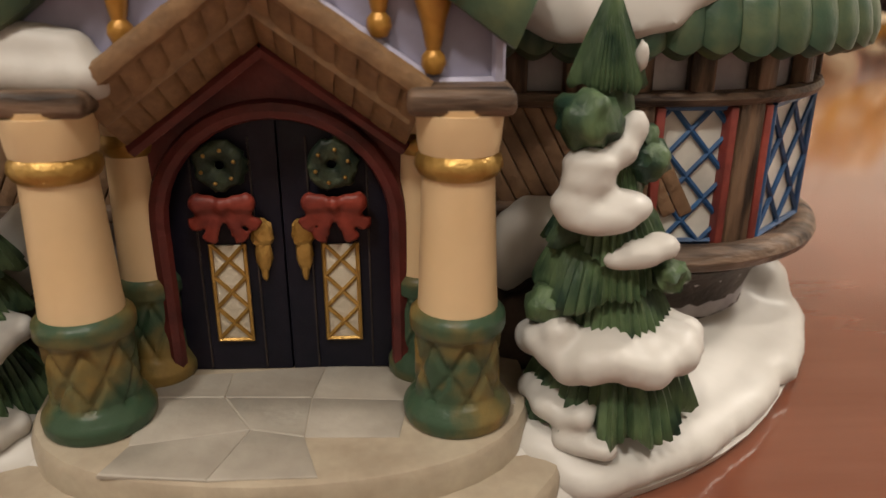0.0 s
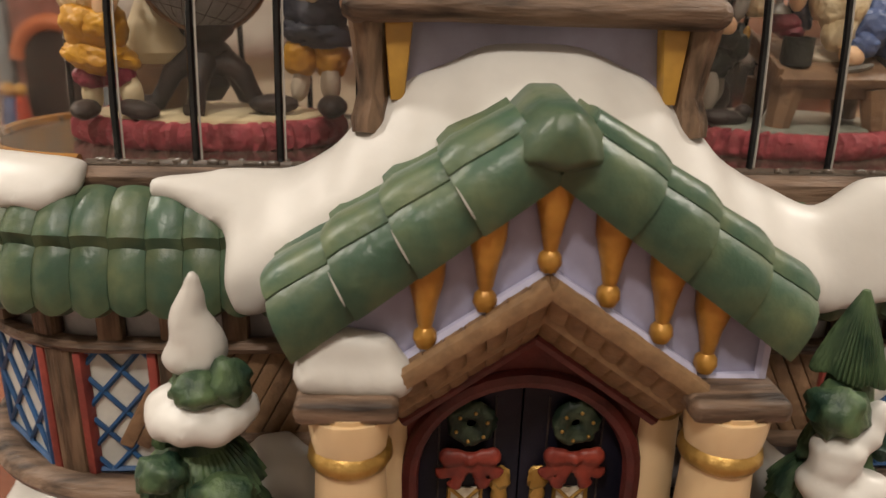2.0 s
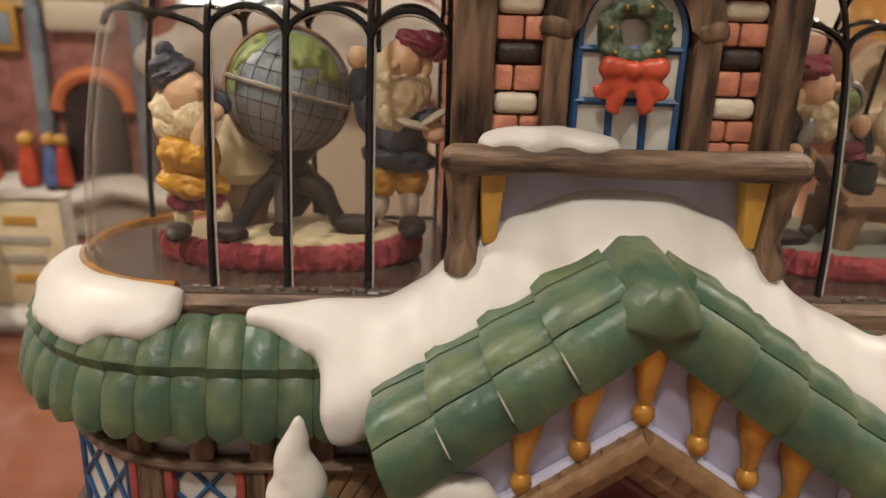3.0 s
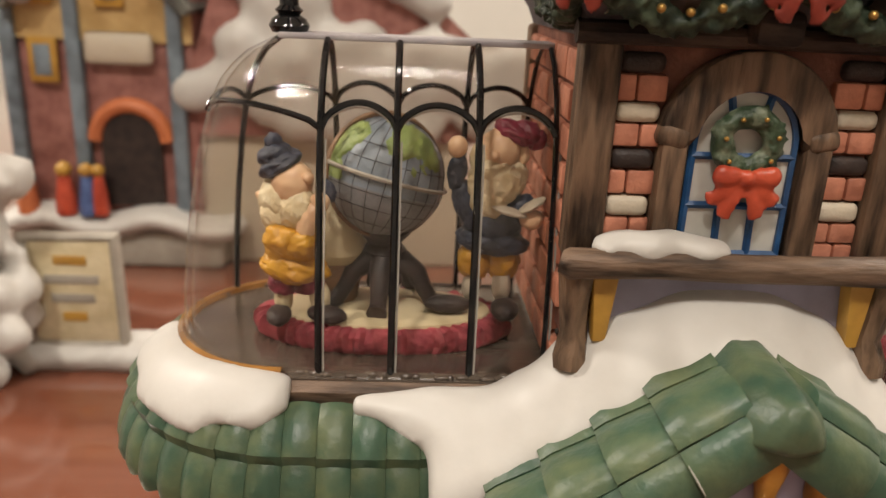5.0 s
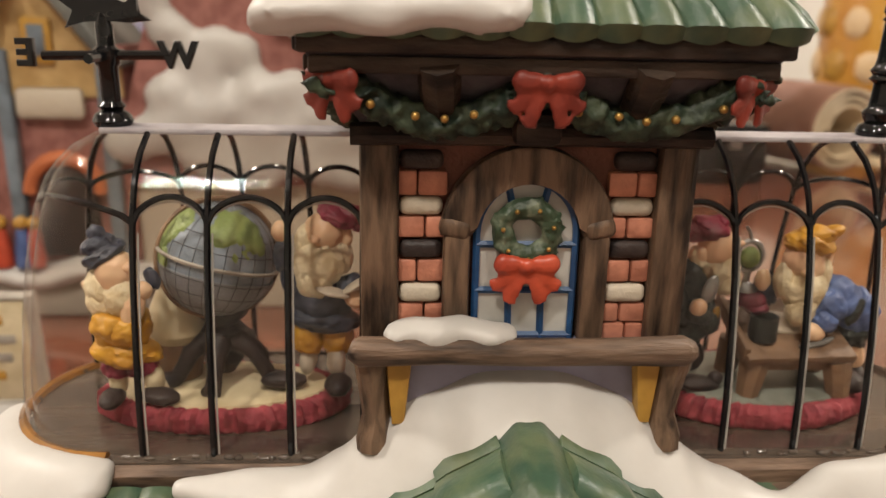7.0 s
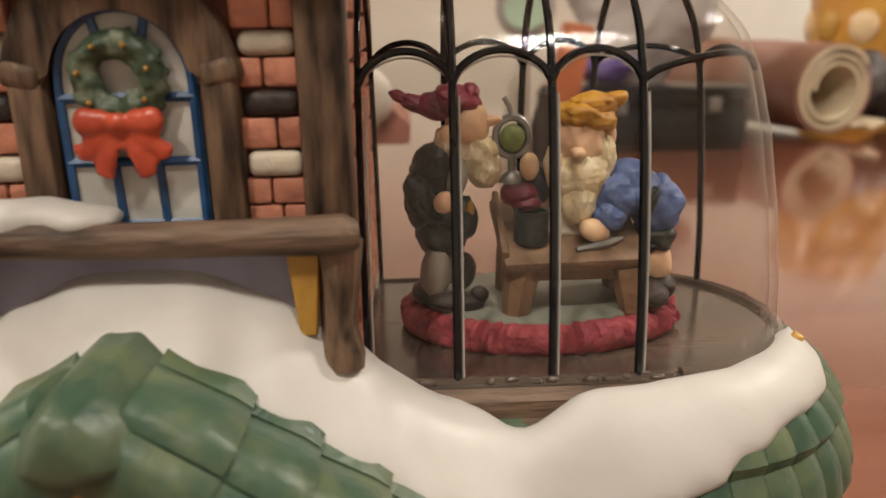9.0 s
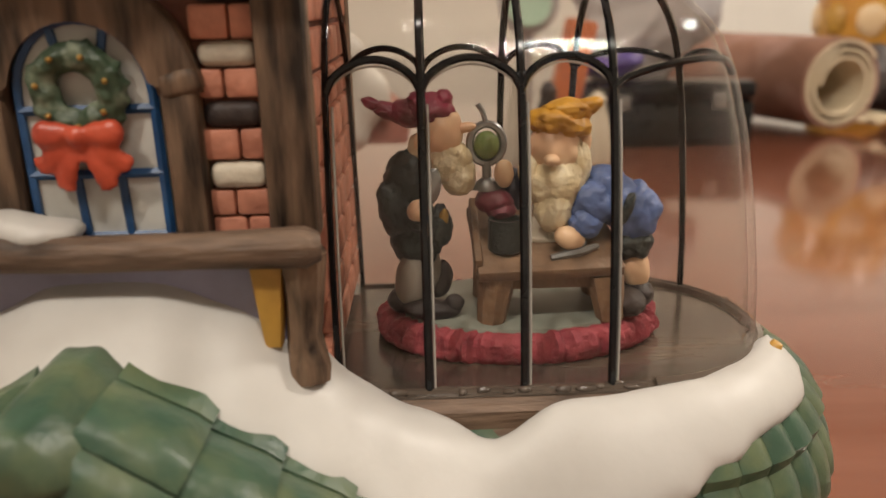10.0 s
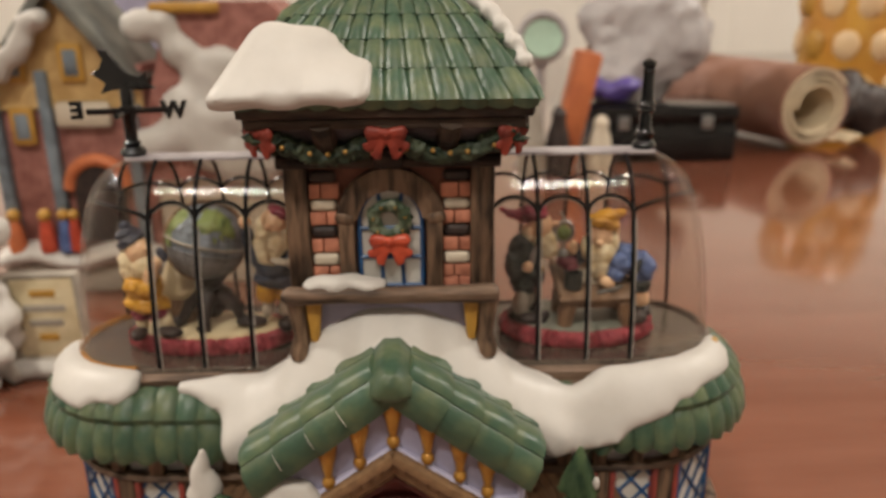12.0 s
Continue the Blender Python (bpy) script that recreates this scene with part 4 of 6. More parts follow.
heap("roof_snow", lumps, rounds=30)
lumps = skirt_snow(-1, 7.2, 11.6, lambda s: -0.3, lambda s: 0.12 + 0.3 * math.sin(math.pi * s) ** 0.5, 0.26)
for w in range(-84, -5, 7):
    lumps.append(((-6.95 - 2.48 * math.cos(radians(w)), CY + 2.48 * math.sin(radians(w)), 8.1), (0.27, 0.27, 0.24)))
heap("roof_snow", lumps)
part("glue_spot", blob((9.12, 1.36, 8.36), (0.14, 0.12, 0.12), 0.3, 3, 2), OCHRE, house, "small amber glue spot on the snow")
# cap, rail and tower snow
heap("ledge_snow", [((-3.12 + 0.17 * i, -2.7 + 0.06 * (i % 2), 6.2 - 0.01 * i), (0.26, 0.4, 0.32)) for i in range(8)] + [((-3.08 + 0.18 * i, -2.58, 6.5), (0.26, 0.3, 0.42 - 0.03 * i)) for i in range(6)], 0.08, rounds=24)
heap("rail_snow", [((-2.02 + 0.17 * i, -0.46 + 0.07 * math.sin(i * 1.3), 11.02), (0.24, 0.36, 0.3 * math.sin(math.pi * (i + 2.2) / 13.5) ** 0.6)) for i in range(11)], 0.07, rounds=14)
lumps = []
for i in range(12):
    v = 0.56 + 0.44 * i / 11
    top = 0.16 + 1.1 * (v - 0.56) if v < 0.8 else 0.45 - 0.3 * max(0, v - 0.9)
    j = -0.03
    while j < top:
        p, n = front(j, v)
        lumps.append((p + n * (0.1 + 0.16 * noise.noise((j * 9, v * 6, 2.0))), (0.4, 0.4, 0.25)))
        j += 0.055
    for j in range(7):
        p, n = left(1 - 0.09 * j, v)
        lumps.append((p + n * 0.1, (0.4, 0.4, 0.25)))
lumps += [((-3.7, -1.2, 15.62), (0.4, 0.36, 0.18)), ((-3.3, -1.1, 15.75), (0.5, 0.5, 0.3))]
heap("tower_snow", lumps, 0.14, rounds=14)
heap("tower_snow", [(right(0.03 + 0.04 * (i % 3), 0.25 + 0.045 * i)[0] + Vector((0.1, 0, 0.12)), (0.26, 0.3, 0.26)) for i in range(13)], 0.1)
# drifts against the foot of the wall
for side in (1, -1):
    heap("snow_drift", [((side * (3.55 + 0.3 * i), -0.75 + 0.05 * math.sin(i * 2), 2.6 + 0.7 * math.exp(-((i - 1.5) / 2) ** 2)), (0.42, 0.5, 0.75)) for i in range(7)], 0.13, label="snow drift against the wall")
    heap("boulder", [((side * (3.6 + 0.35 * i), -0.85, 1.5 + 0.12 * (i % 2)), (0.35, 0.45, 0.8)) for i in range(6)], 0.13, label="dark umber rock").data.materials[0] = ROCK
# snow bank lumps on the base
lumps = []
for i in range(46):
    w = radians(-178 + 176 * i / 45)
    cw, sw = math.cos(w), math.sin(w)
    x, y = 10.2 * math.copysign(abs(cw) ** 0.75, cw), 2.3 + 6.4 * math.copysign(abs(sw) ** 1.6, sw)
    if abs(x) > 4.6:
        f = 0.94 + 0.03 * noise.noise((i * 0.6, 1, 1))
        lumps.append(((x * f, 2.3 + (y - 2.3) * f, 0.42), (0.75, 0.75, 0.42)))
        lumps.append(((x * 0.84, 2.3 + (y - 2.3) * 0.84, 0.62), (0.9, 0.9, 0.5)))
lumps += [((9.3, 2.6, 0.9), (0.8, 0.9, 0.75)), ((-9.3, 2.6, 0.9), (0.8, 0.9, 0.75)), ((9.0, 3.6, 1.1), (0.8, 0.9, 0.8))]
for side in (1, -1):
    heap("snow_bank", [q for q in lumps if q[0][0] * side > 0], 0.16, label="rounded snow bank on the base")

# ---- wreaths, bows, garlands ----


def wreath(name, c, R, r, parent, seed, berries, paint):
    bm = bmesh.new()
    add_sweep(bm, [(c[0] + R * math.cos(6.28319 * i / 20), c[1], c[2] + R * math.sin(6.28319 * i / 20)) for i in range(20)], r * 0.8, 8, closed=True)
    rnd = random.Random(seed)
    for i in range(70):
        w, q = rnd.random() * 6.283, rnd.random() * 3.1416
        rr = R + r * 0.85 * math.cos(q)
        add_blob(bm, (c[0] + rr * math.cos(w), c[1] - r * 0.7 * math.sin(q), c[2] + rr * math.sin(w)), (r * 0.34, r * 0.3, r * 0.26), 0.3, 2, 1, 0, Matrix.Rotation(rnd.random() * 3, 3, "Y"))
    ob = melt(part(name, bm, paint, parent, "round green wreath"), 0.045, 1)
    for i in range(berries):
        w = 6.28319 * (i + 0.3) / berries
        part("berry", blob((c[0] + R * math.cos(w), c[1] - r * 0.95, c[2] + R * math.sin(w)), r * 0.19, 0, 1, 2), GOLD, ob, "gold berry")
    return ob


def bow(c, k, parent, out=(0, -1, 0), paint=BOWRED):
    bm = bmesh.new()
    o = Vector(out).normalized()
    s = Vector((-o.y, o.x, 0)).normalized()
    turn = Matrix((s, -o, Vector((0, 0, 1)))).transposed()

    def put(x, y, z, r, w=0):
        add_blob(bm, Vector(c) + turn @ (Vector((x, -y, z)) * k), tuple(q * k for q in r), 0.12, 2.0, 2, 0, turn @ Matrix.Rotation(radians(w), 3, "Y"))
    for m in (-1, 1):
        put(m * 0.3, 0.06, 0.04, (0.27, 0.13, 0.17), m * 10)
        put(m * 0.42, 0.06, 0.05, (0.17, 0.14, 0.2))
        for a, b in ((24, 0.0), (52, 0.05)):
            for t in range(5):
                f = 0.14 + 0.13 * t
                put(m * math.sin(radians(a)) * f, 0.03 + 0.03 * math.sin(t), -math.cos(radians(a)) * f + b, (0.09 + 0.02 * t, 0.06, 0.11), -m * a)
    put(0, 0.1, 0.03, (0.12, 0.14, 0.15))
    return melt(part("ribbon_bow", bm, paint, parent, "scarlet ribbon bow", 70), 0.045, 2)


wreath("window_wreath", (-0.02, -0.2, 12.62), 0.4, 0.2, house, 1, 7, WREATH)
bow((-0.02, -0.34, 12.1), 0.9, house)
for side in (1, -1):
    # porch shade is put into the wreath by its darker green
    wreath("door_wreath", (side * 0.82, -1.56, 4.72), 0.25, 0.17, house, 2 + side, 6, GARLAND)
    # this darker red carries the shade of the porch
    bow((side * 0.82, -1.62, 4.12), 0.86, house, paint=BOWSHADE)
# garland along the cove: two swags in front, one on each side
swags = [[(-2.85 + 2.85 * i / 14, -0.92 + 0.3 * math.sin(math.pi * i / 14), 14.9 - 0.56 * math.sin(math.pi * i / 14)) for i in range(15)]]
swags.append([(-x, y, z) for x, y, z in swags[0]])
for side in (1, -1):
    swags.append([(side * (3.05 - 0.3 * math.sin(math.pi * i / 14)), -0.9 + 3.4 * i / 14, 14.9 - 0.56 * math.sin(math.pi * i / 14)) for i in range(15)])
rnd = random.Random(8)
for pts in swags:
    bm = bmesh.new()
    add_sweep(bm, pts, 0.2, 8)
    for p in pts:
        for i in range(18):
            d = Vector((rnd.uniform(-1, 1), rnd.uniform(-1, 0.5), rnd.uniform(-1, 1))).normalized() * 0.24
            add_blob(bm, Vector(p) + d, (0.13, 0.055, 0.05), 0.2, 2, 1, 0, Matrix.Rotation(rnd.random() * 6, 3, d))
    g = melt(part("garland", bm, GARLAND, house, "green pine garland under the eaves"), 0.045, 1)
    for i in (2, 5, 7, 9, 12):
        p = Vector(pts[i])
        part("berry", blob(p + Vector((0.05, -0.27, 0.1 * math.sin(i * 3))), 0.065, 0, 1, 2), GOLD, g, "gold berry")
# shade under the eaves is in the colour of these bows
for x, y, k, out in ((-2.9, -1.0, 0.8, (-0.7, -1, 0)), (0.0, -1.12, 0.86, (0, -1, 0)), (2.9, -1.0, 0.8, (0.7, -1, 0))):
    bow((x, y, 14.93), k, house, out, BOWSHADE)

# ---- snow-laden pines ----


def needle_tier(bm, cx, cy, z0, z1, r0, r1, seed, lobes=5, hem=0.14, flare=1.0):
    """A hanging skirt of combed needles with an uneven hem."""
    nu, rows = 132, []
    for t, grow, drop in ((0.0, 0.0, 0.0), (0.12, 0.25 ** flare, 0.1), (0.3, 0.48 ** flare, 0.28), (0.55, 0.72 ** flare, 0.52), (0.8, 0.92 ** flare, 0.8), (0.93, 1.0, 0.95), (1.0, 0.92, 1.0), (0.94, 0.5, 0.86)):
        row = []
        for j in range(nu):
            w = 6.28319 * j / nu
            lob = noise.noise((math.cos(w) * lobes * 0.4 + seed * 3.7, math.sin(w) * lobes * 0.4, seed))
            comb = (0.05, 0.0, -0.06)[j % 3] * (0.3 + 0.7 * t) + 0.04 * noise.noise((j * 0.45, t * 2, seed))
            r = (r0 + (r1 - r0) * grow) * (1 + 0.3 * lob * grow + comb)
            z = z0 + (z1 - z0) * drop - hem * 2.0 * lob * t + 0.05 * noise.noise((j * 0.6, seed, 1)) * t
            row.append(bm.verts.new((cx + r * math.sin(w), cy - r * math.cos(w), z)))
        rows.append(row)
    for a, b in zip(rows, rows[1:]):
        for j in range(nu):
            bm.faces.new((a[j], a[(j + 1) % nu], b[(j + 1) % nu], b[j]))
    bm.faces.new(rows[0])
    bm.faces.new(rows[-1])


def pine(foot, top, tiers, knobs, tip, snows, seed):
    """A glazed pine: needle tiers round a leaning core, dark knobs, a pointed tip and clumps of snow."""
    tree = thing("pine_tree", (foot[0], foot[1], 0.75), "small glazed pine tree laden with white snow", "pine tree", "pines beside the porch")

    def axis(z):
        f = (z - 0.75) / 6.4
        return foot[0] + (top[0] - foot[0]) * f, foot[1] + (top[1] - foot[1]) * f
    bm = bmesh.new()
    add_sweep(bm, [(*axis(z), z) for z in (0.7, 2.0, 3.4, 4.8, 6.0, 6.8)], [0.8, 0.7, 0.6, 0.45, 0.3, 0.1], 14)
    part("trunk", bm, LEAF, tree, "dark green core")
    for k, (z0, z1, r0, r1, lobes) in enumerate(tiers):
        bm = bmesh.new()
        needle_tier(bm, *axis((z0 + z1) / 2), z0, z1, r0, r1, seed + k, lobes)
        part("needle_tier", bm, LEAF, tree, "combed green needles", 55)
    for c, r in knobs:
        bm = bmesh.new()
        add_blob(bm, c, r, 0.35, 2.2, 3)
        part("bough_knob", bm, LEAF, tree, "dark green knob of needles", 60)
    bm = bmesh.new()
    if tip:
        for k in range(9):
            f = k / 8
            add_blob(bm, (axis(6.2)[0] + 0.05 * math.sin(k), axis(6.2)[1], 6.2 + 0.98 * f), (0.47 * (1 - 0.72 * f), 0.45 * (1 - 0.72 * f), 0.28), 0.12, 2, 2)
        melt(part("tree_top", bm, SNOW, tree, "snow-white tip"), 0.06, 3)
    else:
        needle_tier(bm, *axis(6.6), 7.22, 5.9, 0.05, 0.5, seed + 20, 4, 0.06, 1.5)
        part("tree_top", bm, LEAF, tree, "green pointed tip", 55)
    for clump in snows:
        bm = bmesh.new()
        for c, r in clump:
            add_blob(bm, c, r, 0.12, 2, 2)
        melt(part("snow_clump", bm, SNOW, tree, "white snow clump"), 0.07, 5)


def belt(cx, cy, r, az0, az1, z, fat, seed):
    """Lumps of snow lying round a tier."""
    out, n = [], max(3, int(abs(az1 - az0) / 13))
    for i in range(n + 1):
        a = radians(az0 + (az1 - az0) * i / n)
        f = fat * (1 + 0.3 * noise.noise((i * 0.8, seed, 2)))
        zz = z + 0.16 * noise.noise((i * 0.5, seed, 5))
        for q, up in ((1.0, 0.0), (0.75, 0.35)):
            out.append(((cx + r * q * math.sin(a), cy - r * q * math.cos(a), zz + up * f), (f * 1.15, f * 1.15, f)))
    return out


pine((4.98, -2.15), (4.6, -2.15),
     ((2.2, 1.05, 0.72, 1.26, 7), (3.25, 2.55, 0.5, 0.92, 6), (3.8, 3.05, 0.66, 0.98, 3), (4.5, 3.72, 0.3, 0.86, 5), (5.3, 4.5, 0.25, 0.5, 4)),
     (((4.3, -2.6, 5.55), (0.42, 0.4, 0.4)), ((5.2, -2.45, 4.95), (0.3, 0.32, 0.3)), ((5.12, -2.35, 5.2), (0.22, 0.26, 0.26)), ((3.95, -2.5, 2.85), (0.36, 0.36, 0.3)), ((5.55, -2.75, 3.4), (0.26, 0.3, 0.24))),
     False,
     ([((4.36, -2.72, 4.98), (0.42, 0.38, 0.26)), ((4.3, -2.8, 4.78), (0.4, 0.34, 0.22)), ((4.2, -2.78, 4.45), (0.42, 0.4, 0.28)), ((4.75, -2.82, 4.4), (0.5, 0.36, 0.27)), ((4.48, -2.92, 4.3), (0.6, 0.36, 0.25)), ((4.78, -2.65, 5.15), (0.24, 0.24, 0.24)), ((4.95, -2.55, 5.42), (0.2, 0.22, 0.28))],
      [((5.0, -2.42, 6.35), (0.11, 0.13, 0.24))],
      [((4.78, -3.0, 3.72), (0.3, 0.22, 0.14)), ((5.05, -2.98, 3.8), (0.34, 0.3, 0.2)), ((5.35, -2.85, 3.86), (0.3, 0.3, 0.2))],
      belt(4.9, -2.15, 1.12, -80, 75, 2.25, 0.31, 3) + [((4.05, -2.8, 2.55), (0.3, 0.3, 0.26)), ((5.75, -2.75, 2.4), (0.36, 0.36, 0.24))],
      belt(4.95, -2.15, 1.17, -85, -30, 1.35, 0.22, 8) + belt(4.95, -2.15, 1.25, -40, -12, 0.95, 0.18, 9)), 3)
pine((-5.0, -2.15), (-4.72, -2.15),
     ((2.3, 0.85, 0.65, 1.25, 6), (3.4, 2.5, 0.55, 1.1, 6), (4.15, 3.3, 0.45, 1.0, 5), (4.9, 4.1, 0.3, 0.88, 5), (5.9, 5.0, 0.25, 0.6, 4)),
     (((-4.25, -2.5, 5.95), (0.3, 0.3, 0.36)), ((-4.65, -2.65, 5.9), (0.36, 0.3, 0.26)), ((-4.35, -2.85, 4.4), (0.42, 0.36, 0.3)), ((-5.15, -2.85, 4.75), (0.36, 0.3, 0.26)), ((-4.3, -2.9, 3.2), (0.5, 0.42, 0.4))),
     True,
     (belt(-4.68, -2.25, 0.52, -95, 85, 5.42, 0.25, 4), [((-5.4, -2.75, 3.85), (0.36, 0.32, 0.22)), ((-5.1, -2.95, 3.8), (0.32, 0.26, 0.18))],
      belt(-4.9, -2.15, 1.12, 5, 80, 2.45, 0.24, 6), belt(-4.95, -2.15, 1.2, -95, 10, 2.0, 0.3, 7), belt(-4.95, -2.15, 1.25, -20, 60, 1.15, 0.24, 11)), 7)

# ---- roof ornaments on the glass ridges ----
fin = thing("roof_finial", (7.05, CY, 13.75), "black turned finial on the glass dome ridge", "finial")
bm = bmesh.new()
add_lathe(bm, [(0.3, 13.75), (0.34, 13.85), (0.3, 13.95), (0.2, 14.02), (0.25, 14.1), (0.28, 14.2), (0.19, 14.3), (0.17, 14.5), (0.16, 14.75), (0.26, 14.82), (0.2, 14.9), (0.26, 14.98), (0.2, 15.06), (0.17, 15.2), (0.15, 15.85), (0.2, 15.9), (0.14, 15.96), (0.2, 16.03), (0.18, 16.15), (0.05, 16.22)], 7.05, CY, 18)
part("spindle", bm, BLACK, fin)
vane = thing("weather_vane", (-7.15, CY, 13.75), "black weather vane with compass letters", "weather vane")
part("mast", lathe([(0.3, 13.75), (0.36, 13.86), (0.3, 13.98), (0.19, 14.05), (0.25, 14.12), (0.17, 14.2), (0.17, 14.8), (0.22, 14.86), (0.22, 15.1), (0.15, 15.16), (0.15, 15.5), (0.06, 15.75)], -7.15, CY, 16), BLACK, vane)
part("cross_arm", sweep([(-8.25, CY, 14.97), (-6.05, CY, 15.02)], 0.085, 8), BLACK, vane)
part("cross_arm", sweep([(-7.15, CY - 0.85, 14.98), (-7.15, CY + 0.85, 14.98)], 0.085, 8), BLACK, vane)
for text, x in (("E", -8.52), ("W", -5.9)):
    cu = bpy.data.curves.new("letter", "FONT")
    cu.body, cu.size, cu.extrude, cu.bevel_depth, cu.align_x, cu.align_y = text, 0.62 * U, 0.05 * U, 0.03 * U, "CENTER", "CENTER"
    lo = new("letter", cu)
    lo.data.materials.append(BLACK)
    lo.parent = vane
    lo.matrix_local = Matrix.Translation(Vector((x + 7.15, 0, 15.0 - 13.75)) * U) @ pose(0, 0, 0, 90, 0, 180 if text == "E" else 0)
    lo["label"] = "black letter " + text
bm = bmesh.new()
add_prism(bm, [(-8.0, 16.0), (-7.75, 16.1), (-7.6, 16.35), (-7.75, 16.62), (-7.5, 16.6), (-7.35, 16.3), (-7.1, 15.98), (-6.75, 15.86), (-6.55, 16.05), (-6.55, 15.7), (-6.3, 15.6), (-6.7, 15.55), (-7.2, 15.6), (-7.5, 15.55), (-7.8, 15.45), (-7.6, 15.75)], CY - 0.07, CY + 0.07, 0, 0.02)
part("pointer", bm, BLACK, vane, "flat black cut-out pointer")

# ---- figurines under the glass: plain resin shapes ----


def add_lump(bm, c, r, kind, mat, rot):
    """A rounded piece of carved resin; kind: beard (combed strands), cloth (soft folds) or plain."""
    c, level, vs = Vector(c), 4 if max(r) > 0.24 else 3, []
    for d in BALL[level][0]:
        if kind == "beard":
            az = math.atan2(d.x, -d.y)
            k = 1 + 0.05 * math.sin(15 * az + 5 * noise.noise(d * 1.6 + c)) + 0.1 * noise.noise(d * 2.4 + c * 2.1)
        elif kind == "cloth":
            k = 1.03 + 0.16 * noise.noise(d * 1.9 + c * 2.7) - 0.13 * (1 - min(1.0, abs(noise.noise(d * 2.6 + c * 1.3)) * 5)) + 0.04 * noise.noise(d * 7 + c)
        else:
            k = 1 + 0.07 * noise.noise(d * 2.2 + c * 3)
        q = Vector((d.x * r[0], d.y * r[1], d.z * r[2])) * k
        vs.append(bm.verts.new(c + rot @ q))
    for f in BALL[level][1]:
        bm.faces.new([vs[q] for q in f]).material_index = mat


def figurine(label, pieces, at):
    """One mesh of carved pieces: material, centre, radii, turn about y in degrees."""
    mats, bm = [], bmesh.new()
    for m, c, r, w in pieces:
        if m not in mats:
            mats.append(m)
        kind = "beard" if m is BEARD else "cloth" if m in (YELLOW, SLATE, COBALT, DARKGREEN, WINE) else "plain"
        add_lump(bm, c, r, kind, mats.index(m), Matrix.Rotation(radians(w), 3, "Y"))
    return solo("gnome_figurine", bm, mats, at, label, "figurine", "gnome figurines", angle=70)


def oval_rug(x, y, rx, ry, top, label):
    rug = thing("oval_rug", (x, y, 8.27), label, "rug", "oval rugs")
    def ridge(i, z):
        return 0.055 * (-1) ** (i // 2) * (0.6 + noise.noise((i * 0.31, z, x))) + 0.09 * noise.noise((i * 0.12, z * 2.5, x)) + 0.06 * noise.noise((i * 0.5, z * 7, 3))
    bm = bmesh.new()
    n, rings = 200, []
    for f, z in ((0.96, 8.27), (1.0, 8.34), (1.015, 8.43), (1.01, 8.52), (1.0, 8.6), (0.97, 8.68), (0.9, 8.74), (0.8, 8.72)):
        rings.append([(x + (rx * f + ridge(i, z)) * math.cos(6.28319 * i / n), y + (ry * f + ridge(i, z)) * math.sin(6.28319 * i / n), z + 0.5 * ridge(i, z)) for i in range(n)])
    add_rings(bm, rings)
    part("fringe", bm, ROSE, rug, "wine-red woolly edge")
    bm = bmesh.new()
    add_rings(bm, [[(x + rx * f * math.cos(6.28319 * i / 40), y + ry * f * math.sin(6.28319 * i / 40), z) for i in range(40)] for f, z in ((0.86, 8.68), (0.84, 8.77), (0.8, 8.79))])
    part("middle", bm, top, rug, "flat glossy centre")


oval_rug(-5.4, 2.35, 2.4, 1.15, SAND, "oval cream resin rug with a wine-red edge")
oval_rug(5.35, 2.6, 2.25, 1.45, SLAB, "oval grey resin rug with a wine-red edge")

y = 1.72
figurine("resin gnome in mustard coat and slate hat, standing on the rug", [
    (COAL, (-7.25, y - 0.25, 8.92), (0.22, 0.36, 0.17), 0), (COAL, (-6.4, y - 0.2, 8.93), (0.36, 0.24, 0.16), 8),
    (SAND, (-7.2, y, 9.15), (0.17, 0.18, 0.3), 0), (SAND, (-6.55, y, 9.2), (0.19, 0.19, 0.3), -8),
    (WINE, (-7.2, y, 9.45), (0.27, 0.28, 0.24), 0), (WINE, (-6.75, y, 9.5), (0.3, 0.3, 0.26), 0),
    (YELLOW, (-7.0, y, 9.78), (0.62, 0.5, 0.3), 8), (YELLOW, (-7.02, y, 10.2), (0.5, 0.46, 0.5), 0),
    (YELLOW, (-7.12, y - 0.3, 10.35), (0.36, 0.26, 0.28), 10), (YELLOW, (-6.85, y - 0.38, 10.3), (0.3, 0.2, 0.22), -30),
    (SKIN, (-6.68, y - 0.36, 10.72), (0.2, 0.16, 0.36), 24), (SKIN, (-6.5, y - 0.32, 11.05), (0.17, 0.15, 0.17), 0), (SLATE, (-6.38, y - 0.1, 11.2), (0.13, 0.1, 0.22), -20),
    (BEARD, (-7.2, y, 11.0), (0.4, 0.36, 0.42), 0), (SKIN, (-7.0, y - 0.08, 11.32), (0.36, 0.36, 0.38), 20), (SKIN, (-6.72, y - 0.25, 11.45), (0.12, 0.12, 0.1), 0),
    (SKIN, (-7.46, y - 0.1, 11.02), (0.2, 0.08, 0.1), 35), (BEARD, (-6.88, y - 0.22, 10.9), (0.34, 0.26, 0.38), 18), (BEARD, (-7.3, y - 0.15, 10.75), (0.24, 0.2, 0.28), -20),
    (SLATE, (-7.2, y, 11.62), (0.4, 0.38, 0.2), -28), (SLATE, (-7.3, y, 11.78), (0.3, 0.28, 0.2), -20), (SLATE, (-7.32, y, 12.0), (0.15, 0.14, 0.16), 0)], (-7.0, y, 8.75))
y = 2.3
